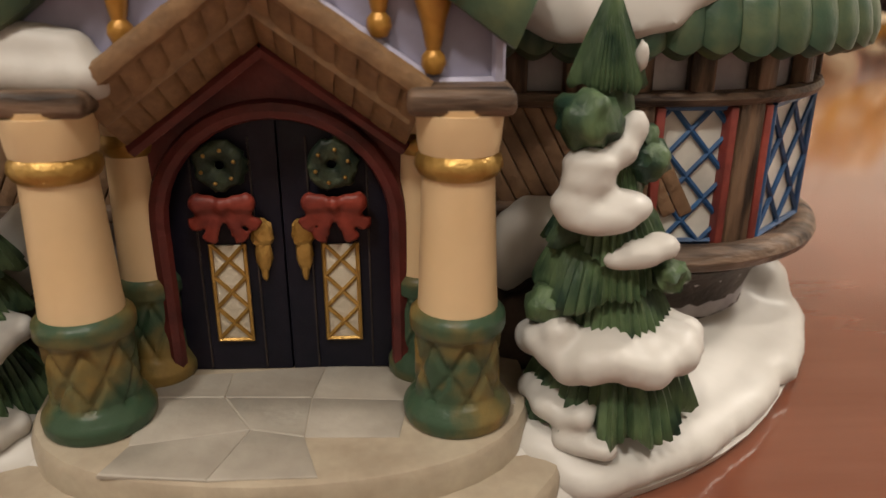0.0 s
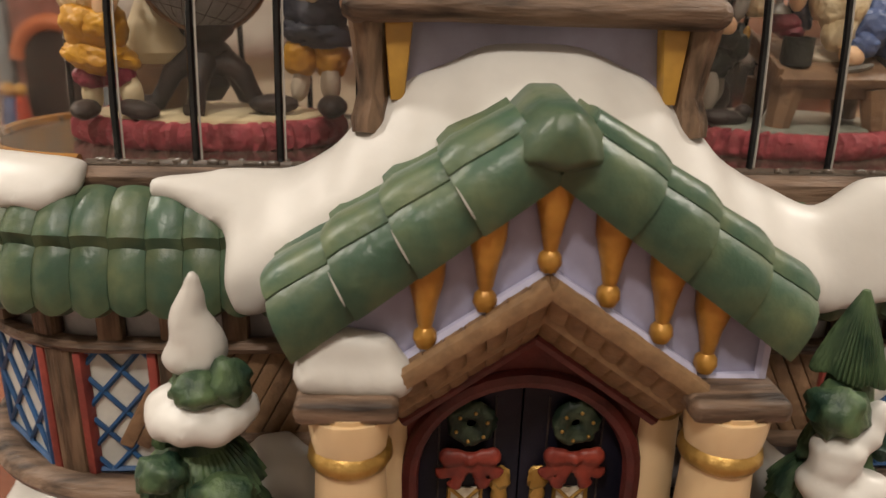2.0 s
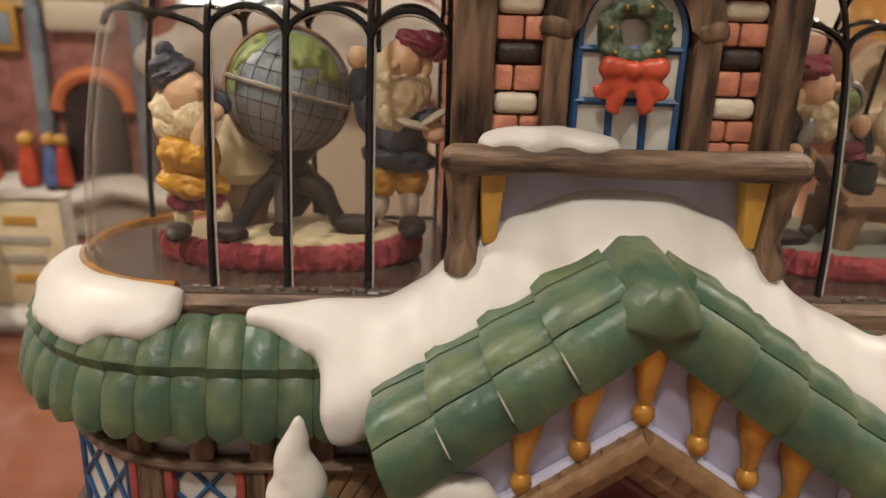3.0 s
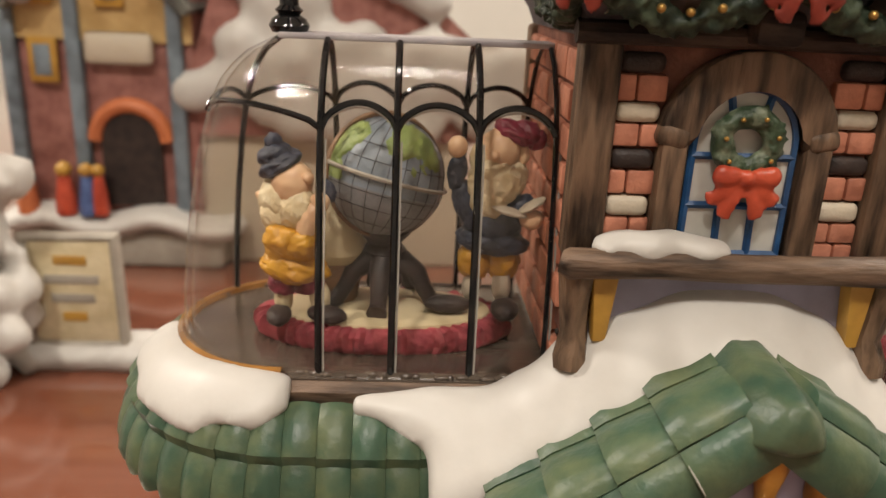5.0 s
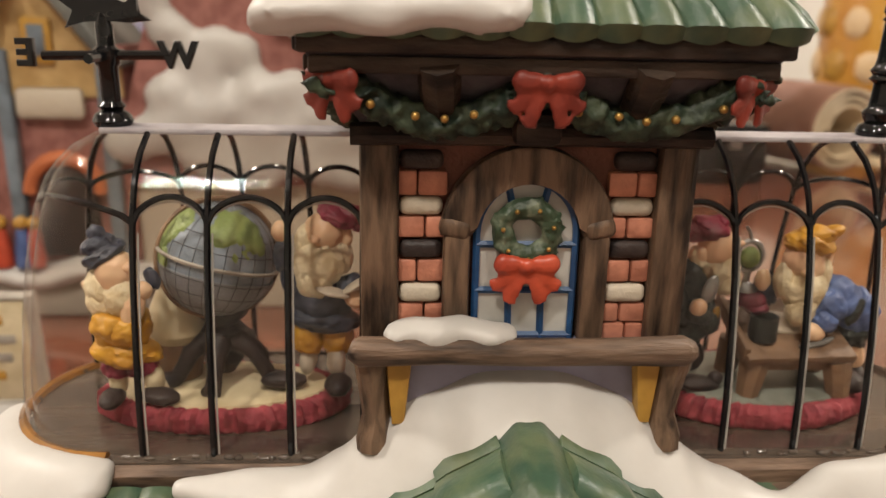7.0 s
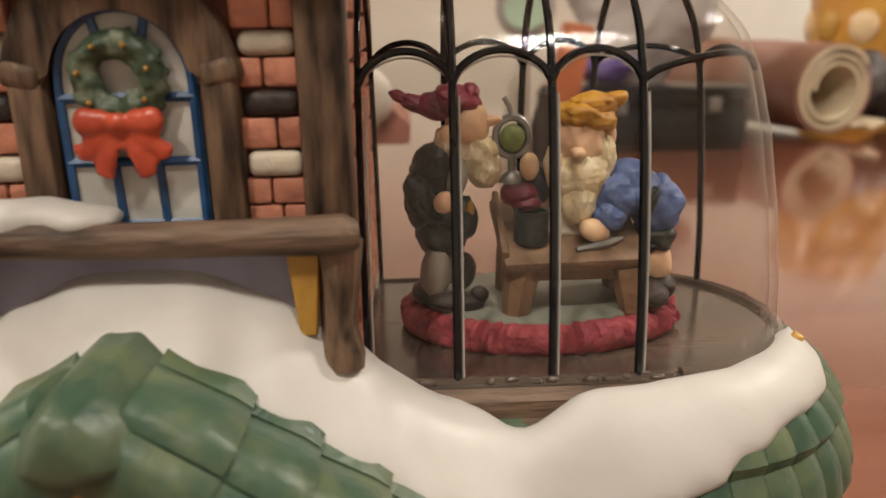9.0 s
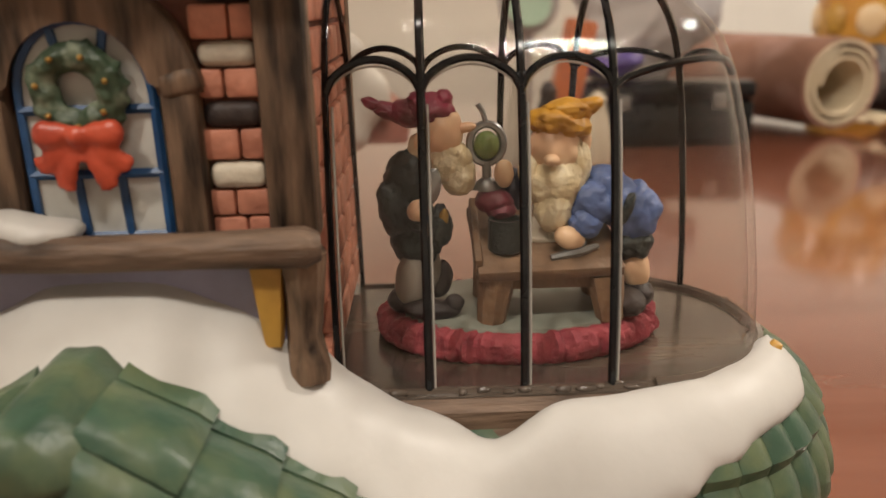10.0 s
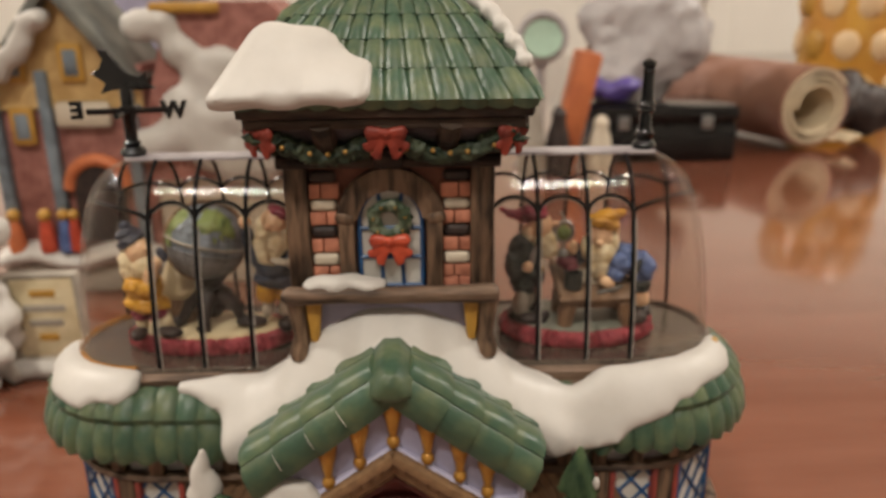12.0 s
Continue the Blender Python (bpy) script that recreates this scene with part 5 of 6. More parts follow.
figurine("resin gnome in slate coat and wine-red cap, reading", [
    (COAL, (-4.2, y - 0.25, 8.98), (0.44, 0.22, 0.17), 0), (COAL, (-3.15, y - 0.45, 8.98), (0.26, 0.34, 0.2), 0),
    (PALE, (-3.75, y, 9.3), (0.17, 0.18, 0.32), 12), (PALE, (-3.2, y - 0.15, 9.35), (0.18, 0.18, 0.34), 0),
    (YELLOW, (-3.72, y, 9.78), (0.32, 0.32, 0.36), 0), (YELLOW, (-3.2, y, 9.78), (0.32, 0.32, 0.36), 0),
    (SLATE, (-3.42, y, 10.2), (0.66, 0.5, 0.28), 6), (SLATE, (-3.45, y, 10.6), (0.56, 0.46, 0.5), 0),
    (SLATE, (-3.98, y - 0.1, 10.95), (0.22, 0.2, 0.42), -16), (SLATE, (-4.14, y - 0.15, 11.5), (0.18, 0.17, 0.32), 6), (SKIN, (-4.16, y - 0.18, 11.95), (0.18, 0.16, 0.2), 0),
    (SLATE, (-2.95, y - 0.1, 10.8), (0.26, 0.26, 0.32), 30), (SKIN, (-2.78, y - 0.4, 10.72), (0.22, 0.18, 0.2), 0),
    (PALE, (-3.2, y - 0.5, 10.88), (0.34, 0.2, 0.07), 14), (PALE, (-2.8, y - 0.48, 11.0), (0.28, 0.2, 0.07), -32),
    (SKIN, (-3.38, y - 0.05, 11.9), (0.38, 0.36, 0.4), 12), (SKIN, (-3.52, y - 0.4, 11.86), (0.1, 0.12, 0.09), 0), (SKIN, (-2.98, y - 0.1, 11.82), (0.13, 0.09, 0.2), 0),
    (BEARD, (-3.72, y - 0.08, 11.72), (0.2, 0.24, 0.34), 0), (BEARD, (-3.48, y - 0.24, 11.34), (0.48, 0.3, 0.44), 6), (BEARD, (-3.55, y - 0.28, 11.05), (0.34, 0.24, 0.4), 4), (BEARD, (-3.1, y - 0.05, 11.45), (0.24, 0.26, 0.36), -10),
    (WINE, (-3.15, y, 12.2), (0.38, 0.38, 0.2), 28), (WINE, (-2.9, y, 12.22), (0.26, 0.26, 0.2), 30), (WINE, (-2.72, y, 12.08), (0.16, 0.16, 0.2), 30)], (-3.5, y, 8.75))
y = 2.45
figurine("resin gnome in dark green coat and plum cap", [
    (COAL, (3.95, y - 0.45, 8.9), (0.46, 0.22, 0.16), 4), (COAL, (4.3, y - 0.45, 9.0), (0.16, 0.13, 0.15), 0), (COAL, (3.5, y - 0.1, 8.95), (0.26, 0.3, 0.2), 0), (COAL, (4.1, y + 0.25, 9.15), (0.2, 0.2, 0.32), 12),
    (STONE, (3.62, y - 0.25, 9.3), (0.24, 0.23, 0.46), 4), (STONE, (3.9, y + 0.15, 9.4), (0.22, 0.22, 0.4), 0),
    (DARKGREEN, (3.75, y, 9.88), (0.4, 0.4, 0.4), 0), (DARKGREEN, (3.58, y, 10.4), (0.42, 0.42, 0.46), -8), (DARKGREEN, (3.68, y, 10.9), (0.42, 0.4, 0.46), 8),
    (DARKGREEN, (3.42, y - 0.25, 10.55), (0.24, 0.22, 0.4), -18), (DARKGREEN, (3.85, y - 0.35, 10.3), (0.3, 0.2, 0.18), 20), (DARKGREEN, (4.1, y - 0.25, 10.2), (0.2, 0.24, 0.34), 0),
    (SKIN, (3.78, y - 0.45, 10.5), (0.17, 0.14, 0.18), 20), (PEWTER, (3.98, y - 0.42, 10.85), (0.15, 0.07, 0.3), 14), (GOLD, (4.15, y - 0.4, 10.3), (0.08, 0.06, 0.22), 10),
    (SKIN, (4.15, y - 0.05, 11.6), (0.34, 0.34, 0.42), 10), (SKIN, (4.5, y - 0.12, 11.68), (0.2, 0.09, 0.08), -10), (SKIN, (3.84, y - 0.2, 11.48), (0.1, 0.08, 0.17), 0),
    (BEARD, (4.25, y - 0.1, 11.18), (0.38, 0.3, 0.34), 16), (BEARD, (4.42, y - 0.14, 10.95), (0.26, 0.24, 0.3), 10), (BEARD, (3.85, y, 11.35), (0.2, 0.26, 0.26), 0),
    (WINE, (4.0, y, 11.95), (0.4, 0.38, 0.26), 12), (WINE, (3.68, y, 11.9), (0.32, 0.26, 0.2), 12), (WINE, (3.38, y, 11.95), (0.26, 0.17, 0.13), 18), (WINE, (3.14, y, 12.06), (0.17, 0.11, 0.09), 24), (WINE, (4.2, y, 12.1), (0.16, 0.22, 0.14), -50)], (3.7, y, 8.75))
y = 2.35
figurine("resin gnome in blue coat and yellow cap, bending over", [
    (COAL, (7.0, y - 0.35, 8.95), (0.3, 0.42, 0.22), 0), (COAL, (7.25, y - 0.1, 9.0), (0.24, 0.34, 0.22), 0),
    (SKIN, (7.2, y - 0.1, 9.38), (0.22, 0.22, 0.34), -6), (SKIN, (6.95, y + 0.2, 9.38), (0.2, 0.2, 0.34), 0),
    (DARKGREEN, (7.1, y, 9.82), (0.36, 0.38, 0.3), 0), (COBALT, (7.12, y, 10.32), (0.42, 0.44, 0.46), 12), (COBALT, (6.7, y, 10.6), (0.52, 0.48, 0.4), 34), (DARKGREEN, (6.9, y - 0.38, 10.42), (0.1, 0.14, 0.3), 24),
    (COBALT, (6.42, y - 0.3, 10.52), (0.36, 0.28, 0.34), 20), (COBALT, (6.3, y - 0.42, 10.25), (0.26, 0.22, 0.22), 20), (SKIN, (6.05, y - 0.5, 10.05), (0.24, 0.18, 0.18), 20),
    (SLATE, (5.28, y + 0.1, 10.72), (0.2, 0.2, 0.34), -24), (SKIN, (5.1, y - 0.1, 10.98), (0.15, 0.14, 0.22), 0),
    (SKIN, (5.85, y - 0.12, 11.35), (0.4, 0.38, 0.42), 0), (SKIN, (5.76, y - 0.5, 11.25), (0.12, 0.13, 0.09), 0), (SKIN, (6.32, y - 0.1, 11.4), (0.1, 0.1, 0.2), 10),
    (BEARD, (6.18, y - 0.1, 11.1), (0.24, 0.28, 0.42), 0), (BEARD, (5.88, y - 0.25, 10.85), (0.44, 0.3, 0.44), 0), (BEARD, (5.85, y - 0.3, 10.5), (0.3, 0.24, 0.4), 6), (BEARD, (5.5, y - 0.15, 11.0), (0.18, 0.24, 0.36), 0),
    (YELLOW, (5.92, y - 0.08, 11.72), (0.48, 0.42, 0.26), 6), (YELLOW, (6.05, y - 0.08, 11.9), (0.36, 0.3, 0.2), 0), (YELLOW, (6.35, y - 0.08, 11.96), (0.24, 0.16, 0.13), -22)], (6.9, y, 8.75))

# globe on its three-legged stand, its lower half in a gridded bowl
globe = thing("globe", (-5.42, 2.6, 8.75), "grey-blue globe with green lands on a black stand", "globe")
g0, GR = Vector((-5.42, 2.6, 11.28)), 1.08
part("sphere", blob(g0, GR, 0.0, 1, 4), OCEAN, globe, "grey-blue ball")
for k, (dx, dz, size) in enumerate(((-0.7, 0.6, 0.34), (-0.9, 0.15, 0.4), (0.42, 0.72, 0.44), (0.7, 0.4, 0.3), (-0.45, 0.85, 0.22))):
    bm = bmesh.new()
    vs = bmesh.ops.create_icosphere(bm, subdivisions=5, radius=1.0)["verts"]
    d0 = Vector((dx, -math.sqrt(max(0.05, 1 - dx * dx - dz * dz)), dz)).normalized()
    for v in vs:
        edge = size * (1 + 0.8 * noise.noise(v.co * 3.4 + Vector((k, 0, 0))) + 0.35 * noise.noise(v.co * 9))
        v.co = g0 + v.co * GR * (1 + (0.03 if (v.co - d0).length < edge else -0.06) + 0.012 * noise.noise(v.co * 14))
    part("land", bm, LAND, globe, "raised moss-green land", 80)
bowl = Matrix.Rotation(radians(14), 3, "Y") @ Matrix.Rotation(radians(-8), 3, "X")
bm = bmesh.new()
add_rings(bm, [[g0 + bowl @ (GR * 1.035 * Vector((math.cos(a) * math.cos(6.28319 * i / 48), math.cos(a) * math.sin(6.28319 * i / 48), math.sin(a)))) for i in range(48)] for a in [radians(-12 - 76 * q / 12) for q in range(13)]])
part("bowl", bm, GRANITE, globe, "grey gridded lower half", 70)
for turn, r in ((bowl, 0.04), (Matrix.Rotation(radians(62), 3, "Y") @ Matrix.Rotation(radians(64), 3, "X"), 0.055)):
    part("band", sweep([g0 + turn @ Vector((1.05 * GR * math.cos(6.28319 * i / 44), 1.05 * GR * math.sin(6.28319 * i / 44), 0)) for i in range(44)], r, 6, closed=True), PLANK if r > 0.05 else STONE, globe, "tan ring band" if r > 0.05 else "grey ring band")
for lat in (-0.75, -0.5, -0.25, 0.0, 0.25, 0.5):
    rr = GR * (1.036 if lat < 0 else 1.002) * math.sqrt(1 - lat * lat)
    part("grid_line", sweep([g0 + bowl @ Vector((rr * math.cos(6.28319 * i / 40), rr * math.sin(6.28319 * i / 40), GR * (1.036 if lat < 0 else 1.002) * lat)) for i in range(40)], 0.007, 4, closed=True), COAL, globe)
for i in range(12):
    w = math.pi * i / 12
    part("grid_line", sweep([g0 + bowl @ (GR * (1.036 if math.cos(6.28319 * j / 48) < -0.05 else 1.002) * Vector((math.cos(w) * math.sin(6.28319 * j / 48), math.sin(w) * math.sin(6.28319 * j / 48), math.cos(6.28319 * j / 48)))) for j in range(48)], 0.007, 4, closed=True), COAL, globe)
part("stem", lathe([(0.2, 8.95), (0.36, 9.2), (0.28, 9.5), (0.3, 9.7), (0.42, 9.85), (0.3, 9.98), (0.44, 10.12), (0.52, 10.28), (0.4, 10.4)], -5.42, 2.6, 16, 0.12), COAL, globe)
for w in (-95, -20, 60, 140, 205):
    c, q = math.cos(radians(w)), math.sin(radians(w))
    part("foot", sweep([(-5.42 + f * c, 2.6 + 0.8 * f * q, z) for f, z in ((0.1, 9.55), (0.4, 9.62), (0.66, 9.45), (0.82, 9.15), (0.95, 8.95), (1.15, 8.88))], [0.24, 0.24, 0.2, 0.16, 0.16, 0.2], 10), COAL, globe)
# sack in a tub behind
sack = thing("sack", (-6.35, 2.75, 8.75), "white cloth sack standing in a brown tub", "sack")
part("tub", lathe([(0.4, 8.77), (0.5, 9.3), (0.52, 9.6), (0.44, 9.62)], -6.35, 2.75, 14, 0.03), PLANK, sack)
part("cloth", lathe([(0.5, 9.55), (0.62, 9.8), (0.5, 10.3), (0.25, 10.8), (0.1, 10.95)], -6.35, 2.75, 14, 0.25), SAND, sack)

# work bench of the right-hand dome
bench = thing("work_bench", (5.75, 2.4, 8.75), "small brown resin work bench", "bench")
top = part("bench_top", box((5.7, 2.3, 9.9), (2.2, 1.75, 0.18), 0.03, Matrix.Rotation(radians(3), 3, "Z") @ Matrix.Rotation(radians(20), 3, "X")), PLANK, bench)
part("bench_edge", box((4.66, 2.35, 9.98), (0.12, 1.7, 0.34), 0.04, Matrix.Rotation(radians(20), 3, "X")), PLANK, bench, "raised side edge of the bench top")
part("apron", box((5.75, 2.3, 9.52), (1.9, 1.2, 0.44), 0.03), PLANK, bench)
for dx in (-0.8, 0.85):
    for dy in (-0.5, 0.5):
        part("leg", sweep([(5.75 + dx * 1.12, 2.3 + dy * 1.1, 8.77), (5.75 + dx, 2.3 + dy, 9.5)], [0.22, 0.3], 8), PLANK, bench)
solo("mug", lathe([(0.22, 9.84), (0.27, 9.88), (0.27, 10.36), (0.22, 10.36), (0.2, 10.0)], 5.1, 1.95, 16), DARKGREEN, (5.1, 1.95, 9.84), "dark brown mug on the bench", "mug")
bm = bmesh.new()
slope = Matrix.Rotation(radians(20), 3, "X")
add_box(bm, (5.55, 2.35, 10.06), (0.5, 0.62, 0.1), 0.04, slope @ Matrix.Rotation(radians(9), 3, "Y"))
add_box(bm, (5.98, 2.35, 10.06), (0.5, 0.6, 0.08), 0.03, slope @ Matrix.Rotation(radians(-10), 3, "Y"))
solo("open_book", bm, PALE, (5.62, 2.2, 9.98), "open pale book on the bench", "book")
bm = bmesh.new()
add_sweep(bm, [(5.75, 1.68, 9.8), (6.2, 1.75, 9.86), (6.5, 1.9, 9.9)], [0.05, 0.07, 0.04], 6)
add_sweep(bm, [(6.05, 1.7, 9.84), (6.3, 1.95, 9.94)], 0.05, 6)
solo("hand_tool", bm, PEWTER, (6.1, 1.75, 9.78), "grey metal tool lying on the bench", "tool")
bm = bmesh.new()
add_blob(bm, (4.95, 2.3, 10.55), (0.3, 0.26, 0.2), 0.15, 3, 3)
add_blob(bm, (5.05, 2.25, 10.42), (0.24, 0.22, 0.15), 0.15, 3, 3)
solo("red_pouch", bm, WINE, (4.95, 2.3, 10.3), "wine-red pouch at the back of the bench", "pouch")
lantern = thing("lantern", (4.85, 2.45, 10.7), "small pewter lantern with a green lens", "lantern")
part("lens", blob((4.85, 2.4, 11.4), (0.2, 0.16, 0.22), 0, 1, 3), LAND, lantern, "green lens")
part("frame", sweep([(4.85 + 0.26 * math.cos(6.28319 * i / 20), 2.42, 11.42 + 0.3 * math.sin(6.28319 * i / 20)) for i in range(20)], 0.06, 6, closed=True), PEWTER, lantern)
part("stand", lathe([(0.24, 10.72), (0.2, 10.8), (0.07, 10.9), (0.07, 11.15)], 4.85, 2.42, 12), PEWTER, lantern)
part("hook", sweep([(4.85, 2.42, 11.7), (4.8, 2.42, 11.9), (4.72, 2.42, 12.02)], 0.04, 6), PEWTER, lantern)
# small glazed ornament beside the steps
bm = bmesh.new()
add_blob(bm, (-4.8, -3.35, 1.5), (0.55, 0.5, 0.85), 0.08, 2, 3, 0)
add_blob(bm, (-4.5, -3.5, 2.35), (0.42, 0.4, 0.42), 0.08, 2, 3, 0)
add_blob(bm, (-4.62, -3.86, 2.45), (0.07, 0.06, 0.08), 0.05, 2, 3, 1)
solo("porcelain_ornament", bm, [SNOW, COAL], (-4.8, -3.35, 0.6), "white glazed rounded ornament with a black patch", "ornament")

# ---- things on the table behind the house ----
# cottage with a tan gable and an arched door
cot = thing("village_cottage", (-20.0, 30.0, 0), "porcelain cottage with tan gable, blue-grey posts and arched brick doorway", "figurine", "village houses")
part("wall", box((-20.5, 31.5, 7.5), (9.5, 6.0, 13.0), 0.1), ROOFRED, cot, "reddish brick wall")
part("gable", prism([(-25.2, 11.5), (-15.8, 11.5), (-15.8, 13.2), (-19.9, 18.5), (-24.2, 14.0)], 28.3, 34.0), TAN, cot, "tan plaster gable")
for s, x in ((1, -17.9), (-1, -22.1)):
    part("roof_slope", box((x - 0.1, 30.8, 15.9), (7.4, 7.2, 0.6), 0.1, Matrix.Rotation(radians(52) * s, 3, "Y")), SLATEROOF, cot, "grey-green roof slope")
for x in (-24.6, -21.5, -16.6):
    part("post", box((x, 28.3, 8.0), (0.7, 0.7, 11.5), 0.1), BLUEGREY, cot, "blue-grey post")
part("doorway", prism([(-20.6, 3.2)] + [(-19.1 - 1.5 * math.cos(math.pi * i / 10), 6.6 + 1.5 * math.sin(math.pi * i / 10)) for i in range(11)] + [(-17.6, 3.2)], 28.2, 28.7), COAL, cot, "dark arched doorway")
part("door_arch", sweep([(-19.1 - 1.8 * math.cos(math.pi * i / 12), 28.3, 6.6 + 1.8 * math.sin(math.pi * i / 12)) for i in range(13)], 0.4, 8), ORANGE, cot)
part("name_board", box((-19.3, 28.1, 11.2), (3.3, 0.4, 1.5), 0.3), PALE, cot, "blank white board")
for x, z in ((-23.0, 10.5), (-23.0, 14.2), (-19.6, 14.2)):
    w = part("window", box((x, 28.2, z), (1.4, 0.3, 2.2), 0.1), OCHRE, cot, "ochre window frame")
    part("pane", box((x, 28.08, z), (0.8, 0.2, 1.5), 0.05), BLUEGREY, w)
melt(part("ledge_snow", (lambda b: [add_blob(b, (-25 + 0.9 * i, 28.2, 2.4 + 0.3 * math.sin(i)), (0.9, 1.6, 0.7), 0.1, 1, 2) for i in range(13)] and b)(bmesh.new()), SNOW, cot, "snow on the ledge"), 0.35)
melt(part("roof_snow", (lambda b: [add_blob(b, (-23.6 + 0.55 * i, 27.6, 13.6 + 0.66 * i + 0.3 * math.sin(i * 2)), (0.8, 0.8, 0.7), 0.2, 1, 2) for i in range(6)] and b)(bmesh.new()), SNOW, cot, "snow strip on the slope"), 0.35)
part("stone_foot", box((-20.0, 30.5, 1.0), (11.0, 6.0, 2.0), 0.4), STONE, cot)
for x, m, k in ((-22.3, BOWRED, 1.0), (-21.2, COBALT, 0.9), (-20.6, BOWRED, 0.8), (-24.2, ORANGE, 1.0)):
    bm = bmesh.new()
    add_lathe(bm, [(0.5 * k, 2.9), (0.55 * k, 3.4), (0.4 * k, 4.4), (0.3 * k, 4.9)], x, 27.4, 10, 0)
    add_blob(bm, (x, 27.4, 5.2), 0.42 * k, 0, 1, 2, 1)
    solo("small_figurine", bm, [m, OCHRE], (x, 27.4, 2.9), "tiny painted figurine in front of the cottage", "figurine", "tiny figurines")
# house with the steep red roof
red = thing("village_house", (-9.5, 31, 0), "porcelain house with a steep red-brown roof and thick snow", "figurine", "village houses")
part("wall", box((-9.0, 32.0, 4.5), (14.0, 6.0, 9.0), 0.2), PALE, red, "pale wall")
part("roof", prism([(-17.0, 7.0), (-13.8, 17.5), (-8.0, 17.5), (3.0, 8.0), (3.0, 7.0)], 28.6, 35.0), ROOFRED, red, "steep red-brown shingled roof")
lumps = [((-15.5 + 1.1 * i, 28.6, 16.2 - 0.62 * i + 0.8 * math.sin(i * 1.7)), (1.3, 0.8, 1.1)) for i in range(6)]
lumps += [((-15.8 + 1.3 * i, 28.4, 9.2 + 0.5 * math.sin(i)), (1.5, 0.9, 1.2)) for i in range(6)]
lumps += [((-8.5 + 1.2 * i, 28.4, 11.5 - 0.25 * i + 0.5 * math.sin(i * 2)), (1.4, 0.9, 1.5)) for i in range(9)]
lumps += [((-7.5 + 0.9 * i, 28.4, 15.5 - 0.4 * i), (1.1, 0.8, 0.9)) for i in range(5)] + [((-11.5, 28.4, 13.0 - 1.0 * i), (1.0, 0.7, 1.0)) for i in range(4)]
lumps += [((-13.5 + 1.5 * i, 28.3, 8.2 + 1.5 * j + 0.5 * math.sin(i * 1.9 + j)), (1.4, 0.9, 1.2)) for i in range(10) for j in range(3) if (i * 3 + j) % 7]
heap("roof_snow", lumps, 0.35, red)
part("yellow_ledge", box((-12.8, 28.8, 17.2), (4.0, 1.4, 0.6), 0.2), OCHRE, red, "ochre ledge")
part("chimney", lathe([(1.1, 16.5), (1.0, 19.0), (1.3, 19.4), (1.3, 21.0)], -13.5, 31, 10), BLUEGREY, red, "blue-grey chimney")
part("lamp_knob", blob((-11.2, 28.0, 10.8), 0.45, 0, 1, 2), COAL, red)
# white shrub and a little sign
bm = bmesh.new()
rnd = random.Random(4)
for i in range(60):
    z = rnd.uniform(0.3, 8.6)
    add_blob(bm, (-20.3 + rnd.uniform(-1, 1) * 1.5, 15.0 + rnd.uniform(-1, 1) * 1.3, z), rnd.uniform(0.5, 0.9), 0.3, 2, 2)
shrub = thing("snowy_shrub", (-20.3, 15, 0), "white snow-covered figurine shrub with a dark cap", "shrub")
melt(part("crown", bm, SNOW, shrub, "lumpy white snow"), 0.25, 2)
part("cap", lathe([(0.2, 8.4), (1.1, 8.6), (0.9, 9.4), (0.3, 10.0)], -20.4, 15, 14), SLATE, shrub, "dark cap")
sign = thing("village_sign", (-17.4, 16.5, 0), "cream sign board in a brown frame on snow", "sign")
part("board", box((-17.4, 16.3, 3.2), (3.3, 0.5, 4.2), 0.3), SAND, sign)
part("frame", sweep([(-19.1, 16.3, 1.0), (-19.1, 16.3, 5.3), (-15.8, 16.3, 5.4), (-15.7, 16.3, 1.1)], 0.28, 8, closed=True), STONE, sign, "grey-brown frame")
for i, (w, m) in enumerate(((1.2, OCHRE), (2.0, STONE), (1.6, STONE), (0.9, OCHRE))):
    part("text_bar", box((-17.4, 16.03, 4.5 - 0.75 * i), (w, 0.06, 0.35), 0.02), m, sign, "unreadable line of writing")
melt(part("snow_foot", (lambda b: [add_blob(b, (-19.5 + 0.8 * i, 16.8, 0.5), (1.0, 1.3, 0.8), 0.1, 1, 2) for i in range(7)] and b)(bmesh.new()), SNOW, sign), 0.3)

# rolled canvas
roll = thing("rolled_canvas", (45.3, 68.0, 0), "rolled-up printed canvas lying on the table", "canvas roll")
ax = Vector((-0.33, 0.944, 0))
side = Vector((0.944, 0.33, 0))
for nm, r0, r1, turns, m, e in (("outer_sheet", 5.0, 4.45, 1.6, CHART, 0.0), ("lining", 4.8, 2.8, 2.4, CANVAS, -0.15)):
    bm = bmesh.new()
    n = int(40 * turns)
    rows = []
    for i in range(n + 1):
        w = 6.28319 * turns * i / n + 0.6
        r = r0 + (r1 - r0) * i / n
        d = side * math.cos(w) * 1.06 + Vector((0, 0, 0.94 * math.sin(w)))
        c0 = Vector((45.9, 69.0, 4.85)) + ax * e
        rows.append([bm.verts.new(c0 + d * r), bm.verts.new(c0 + ax * 46 + d * r), bm.verts.new(c0 + ax * 46 + d * (r - 0.35)), bm.verts.new(c0 + d * (r - 0.35))])
    for a, b in zip(rows, rows[1:]):
        for k in range(4):
            bm.faces.new((a[k], a[(k + 1) % 4], b[(k + 1) % 4], b[k]))
    part(nm, bm, m, roll, "brown and rose printed canvas" if e == 0 else "cream canvas lining")
bm = bmesh.new()
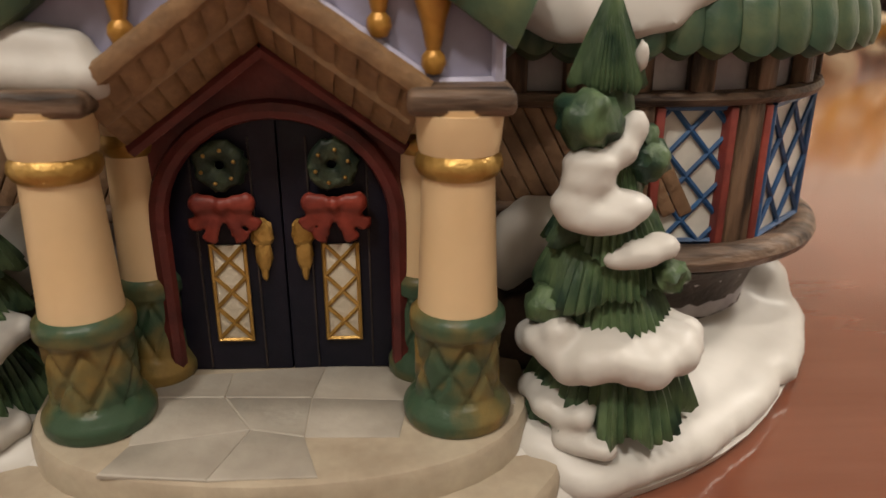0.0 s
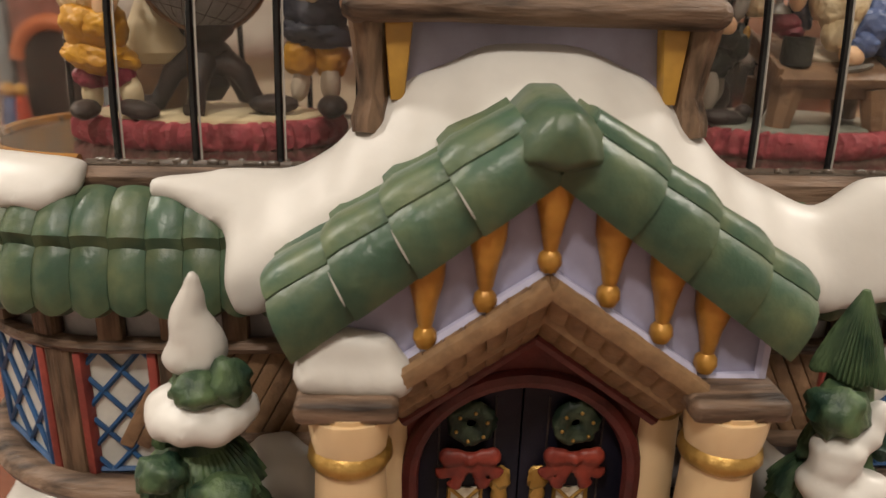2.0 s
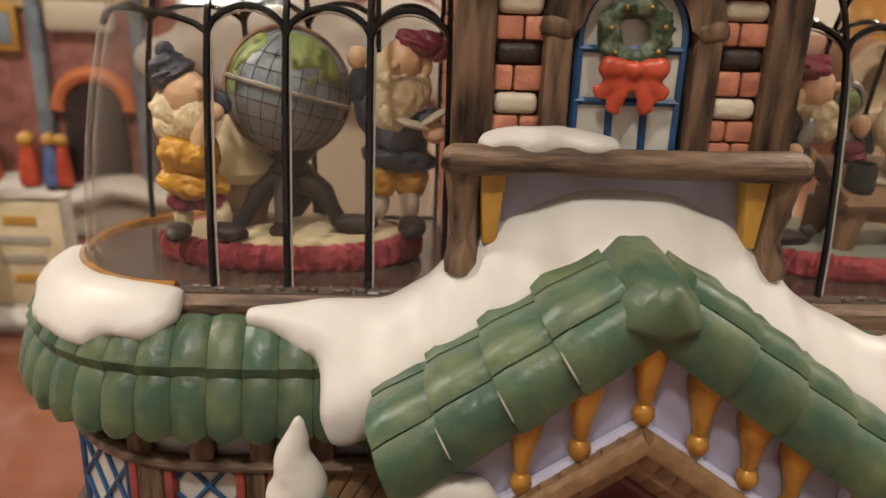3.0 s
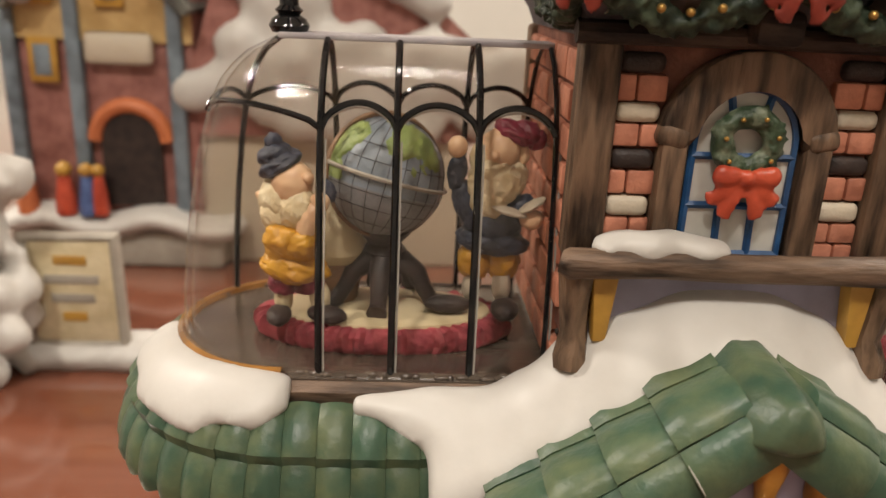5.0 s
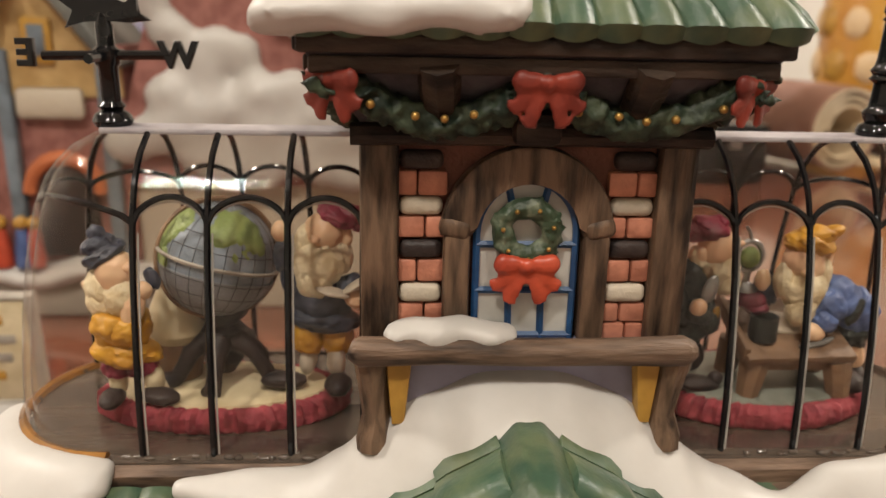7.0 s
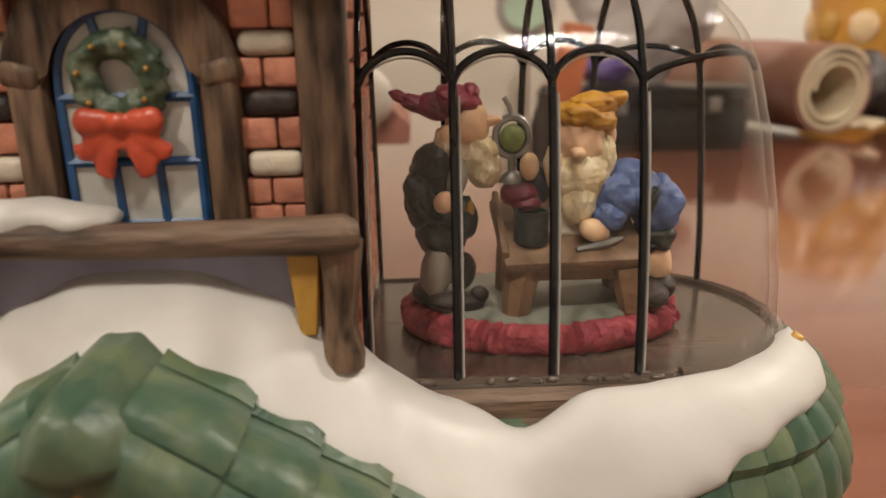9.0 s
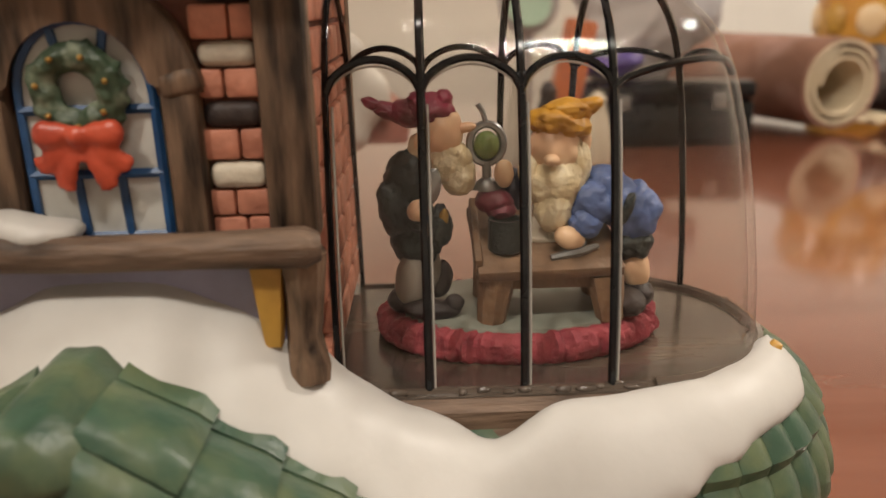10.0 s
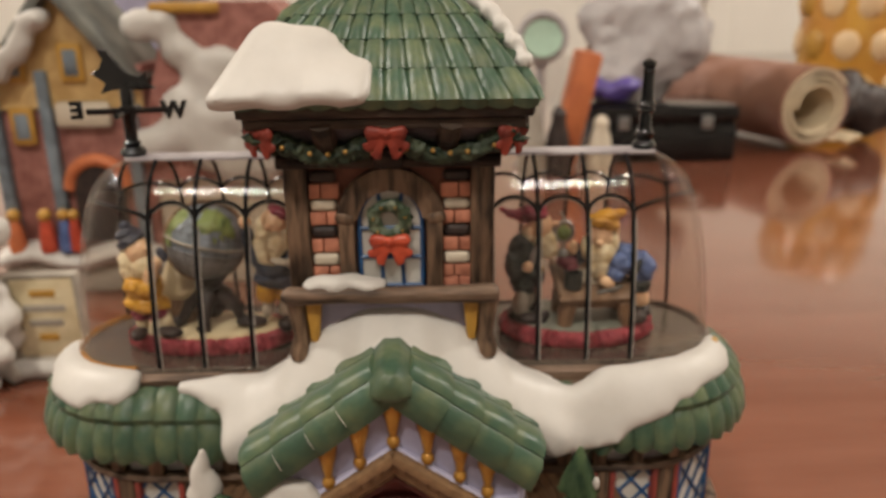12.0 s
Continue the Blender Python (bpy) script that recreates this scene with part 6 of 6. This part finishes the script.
add_rings(bm, [[Vector((48.5, 69.2, 1.2)) + ax * a + Vector((0.25 * q, 0, 0.05 * q * math.sin(q * 0.5))) for q, z in ((0, 0), (4, 0), (8, 0), (14, 0))] + [Vector((48.5, 69.2, 0.9)) + ax * a + Vector((0.25 * q, 0, 0.05 * q * math.sin(q * 0.5))) for q, z in ((14, 0), (8, 0), (4, 0), (0, 0))] for a in (0, 45)])
part("loose_flap", bm, CANVAS, roll, "loose cream flap")
vase = thing("amber_vase", (62, 92, 0), "large amber glass jar with pale panels", "vase")
part("body", lathe([(6.5, 0.0), (7.2, 2.0), (7.3, 14.0), (7.3, 24.0), (6.4, 26.0), (6.0, 25.5), (6.6, 22.0)], 62, 92, 28, 0.02), AMBER, vase)
for i in range(10):
    for zz in (5, 10.5, 16, 21.5):
        w = 6.28319 * (i + 0.5 * (zz in (10.5, 21.5))) / 10
        part("panel", blob((62 + 7.2 * math.cos(w), 92 + 7.2 * math.sin(w), zz), (1.7, 0.7, 2.1), 0.15, 2, 2, Matrix.Rotation(w + 1.5708, 3, "Z")), CREAM if (i + int(zz)) % 3 else OCHRE, vase, "pale raised panel")
# clutter far back on the table
bx = thing("black_case", (27, 66, 0), "flat black case lying on the table", "case")
part("body", box((27, 68, 2.1), (16, 9, 4.2), 0.4), BLACK, bx)
part("lid", box((27, 68, 5.15), (16.2, 9.2, 1.8), 0.5), BLACK, bx)
for x in (22.5, 31.5):
    part("latch", box((x, 63.3, 4.3), (1.2, 0.4, 1.4), 0.1), PEWTER, bx, "small metal latch")
disc = thing("round_mirror", (13.5, 62, 0), "round mint-green disc in a grey frame on a stand", "mirror")
part("face", lathe([(2.0, -0.2), (2.0, 0.2)], 0, 0, 28), MINT, disc)
disc.children[0].matrix_basis = Matrix.Translation(Vector((-0.3, -0.4, 13.4)) * U) @ pose(0, 0, 0, 78, 0, 0) @ Matrix.Translation(Vector((13.5, 62, 0)) * U)
part("rim", sweep([(13.2 + 2.25 * math.cos(6.28319 * i / 28), 61.8, 13.4 + 2.25 * math.sin(6.28319 * i / 28)) for i in range(28)], 0.45, 8, closed=True), SILVER, disc)
part("stand", lathe([(2.6, 0.0), (2.4, 0.6), (0.6, 1.2), (0.5, 10.0), (0.8, 11.2)], 13.2, 62.6, 14), SILVER, disc)
solo("terracotta_block", box((17.0, 63, 6.0), (2.6, 3.0, 12.0), 0.3, Matrix.Rotation(radians(12), 3, "Y")), ORANGE, (17, 63, 0), "terracotta coloured upright block", "block")
bm = bmesh.new()
for i in range(9):
    add_blob(bm, (21 + rnd.uniform(-3, 3), 66 + rnd.uniform(-1.5, 1.5), 7.0 + rnd.uniform(0, 1.2)), (1.6, 1.2, 0.9), 0.4, 2, 2)
melt(solo("violet_ribbon", bm, PURPLE, (21, 66, 6.0), "heap of violet ribbon on the black case", "ribbon"), 0.35)
bm = bmesh.new()
for i in range(14):
    add_blob(bm, (26 + rnd.uniform(-4, 4), 70 + rnd.uniform(-2, 2), 9.5 + rnd.uniform(-2.5, 6)), (3.2, 2.2, 3.6), 0.45, 2.2, 3)
melt(solo("plastic_bag", bm, SILVER, (26, 70, 6), "crumpled grey plastic bag on the case", "bag"), 0.5, 1)
for x, m, hgt in ((14.5, COAL, 7.0), (18.8, PALE, 6.0), (12.0, STONE, 8.0)):
    bm = lathe([(1.3, 0), (1.5, 1.2), (1.1, hgt * 0.6), (0.7, hgt * 0.8), (0.8, hgt * 0.9), (0.3, hgt)], x, 58, 12, 0.1)
    solo("village_ornament", bm, m, (x, 58, 0), "small ornament standing on the table", "ornament", "table ornaments")
bm = bmesh.new()
for i in range(8):
    add_blob(bm, (53.5 + rnd.uniform(-2.5, 3.5), 76 + rnd.uniform(-2, 2), 3.2 + rnd.uniform(-0.5, 2.2)), (3.0, 2.6, 2.8), 0.35, 2, 3)
melt(solo("cloth_bag", bm, COAL, (53.5, 76, 0), "crumpled black cloth bag beside the rolled canvas", "bag"), 0.5, 2)
# door frames in the far wall
for x0, x1, m in ((-120, -60, LAVENDER), (95, 150, WHITE)):
    for x in (x0, x1):
        solo("trim", box((x, 233.5, 20), (8, 3, 200), 0.5), WHITE, (x, 233.5, -80), "white painted door trim", "trim", kind="structure")
    solo("door_1", box(((x0 + x1) / 2, 233.8, 20), (x1 - x0 - 8, 2, 196), 0.3), m, ((x0 + x1) / 2, 233.8, -78), "pale painted door in the far wall", "door", kind="structure")
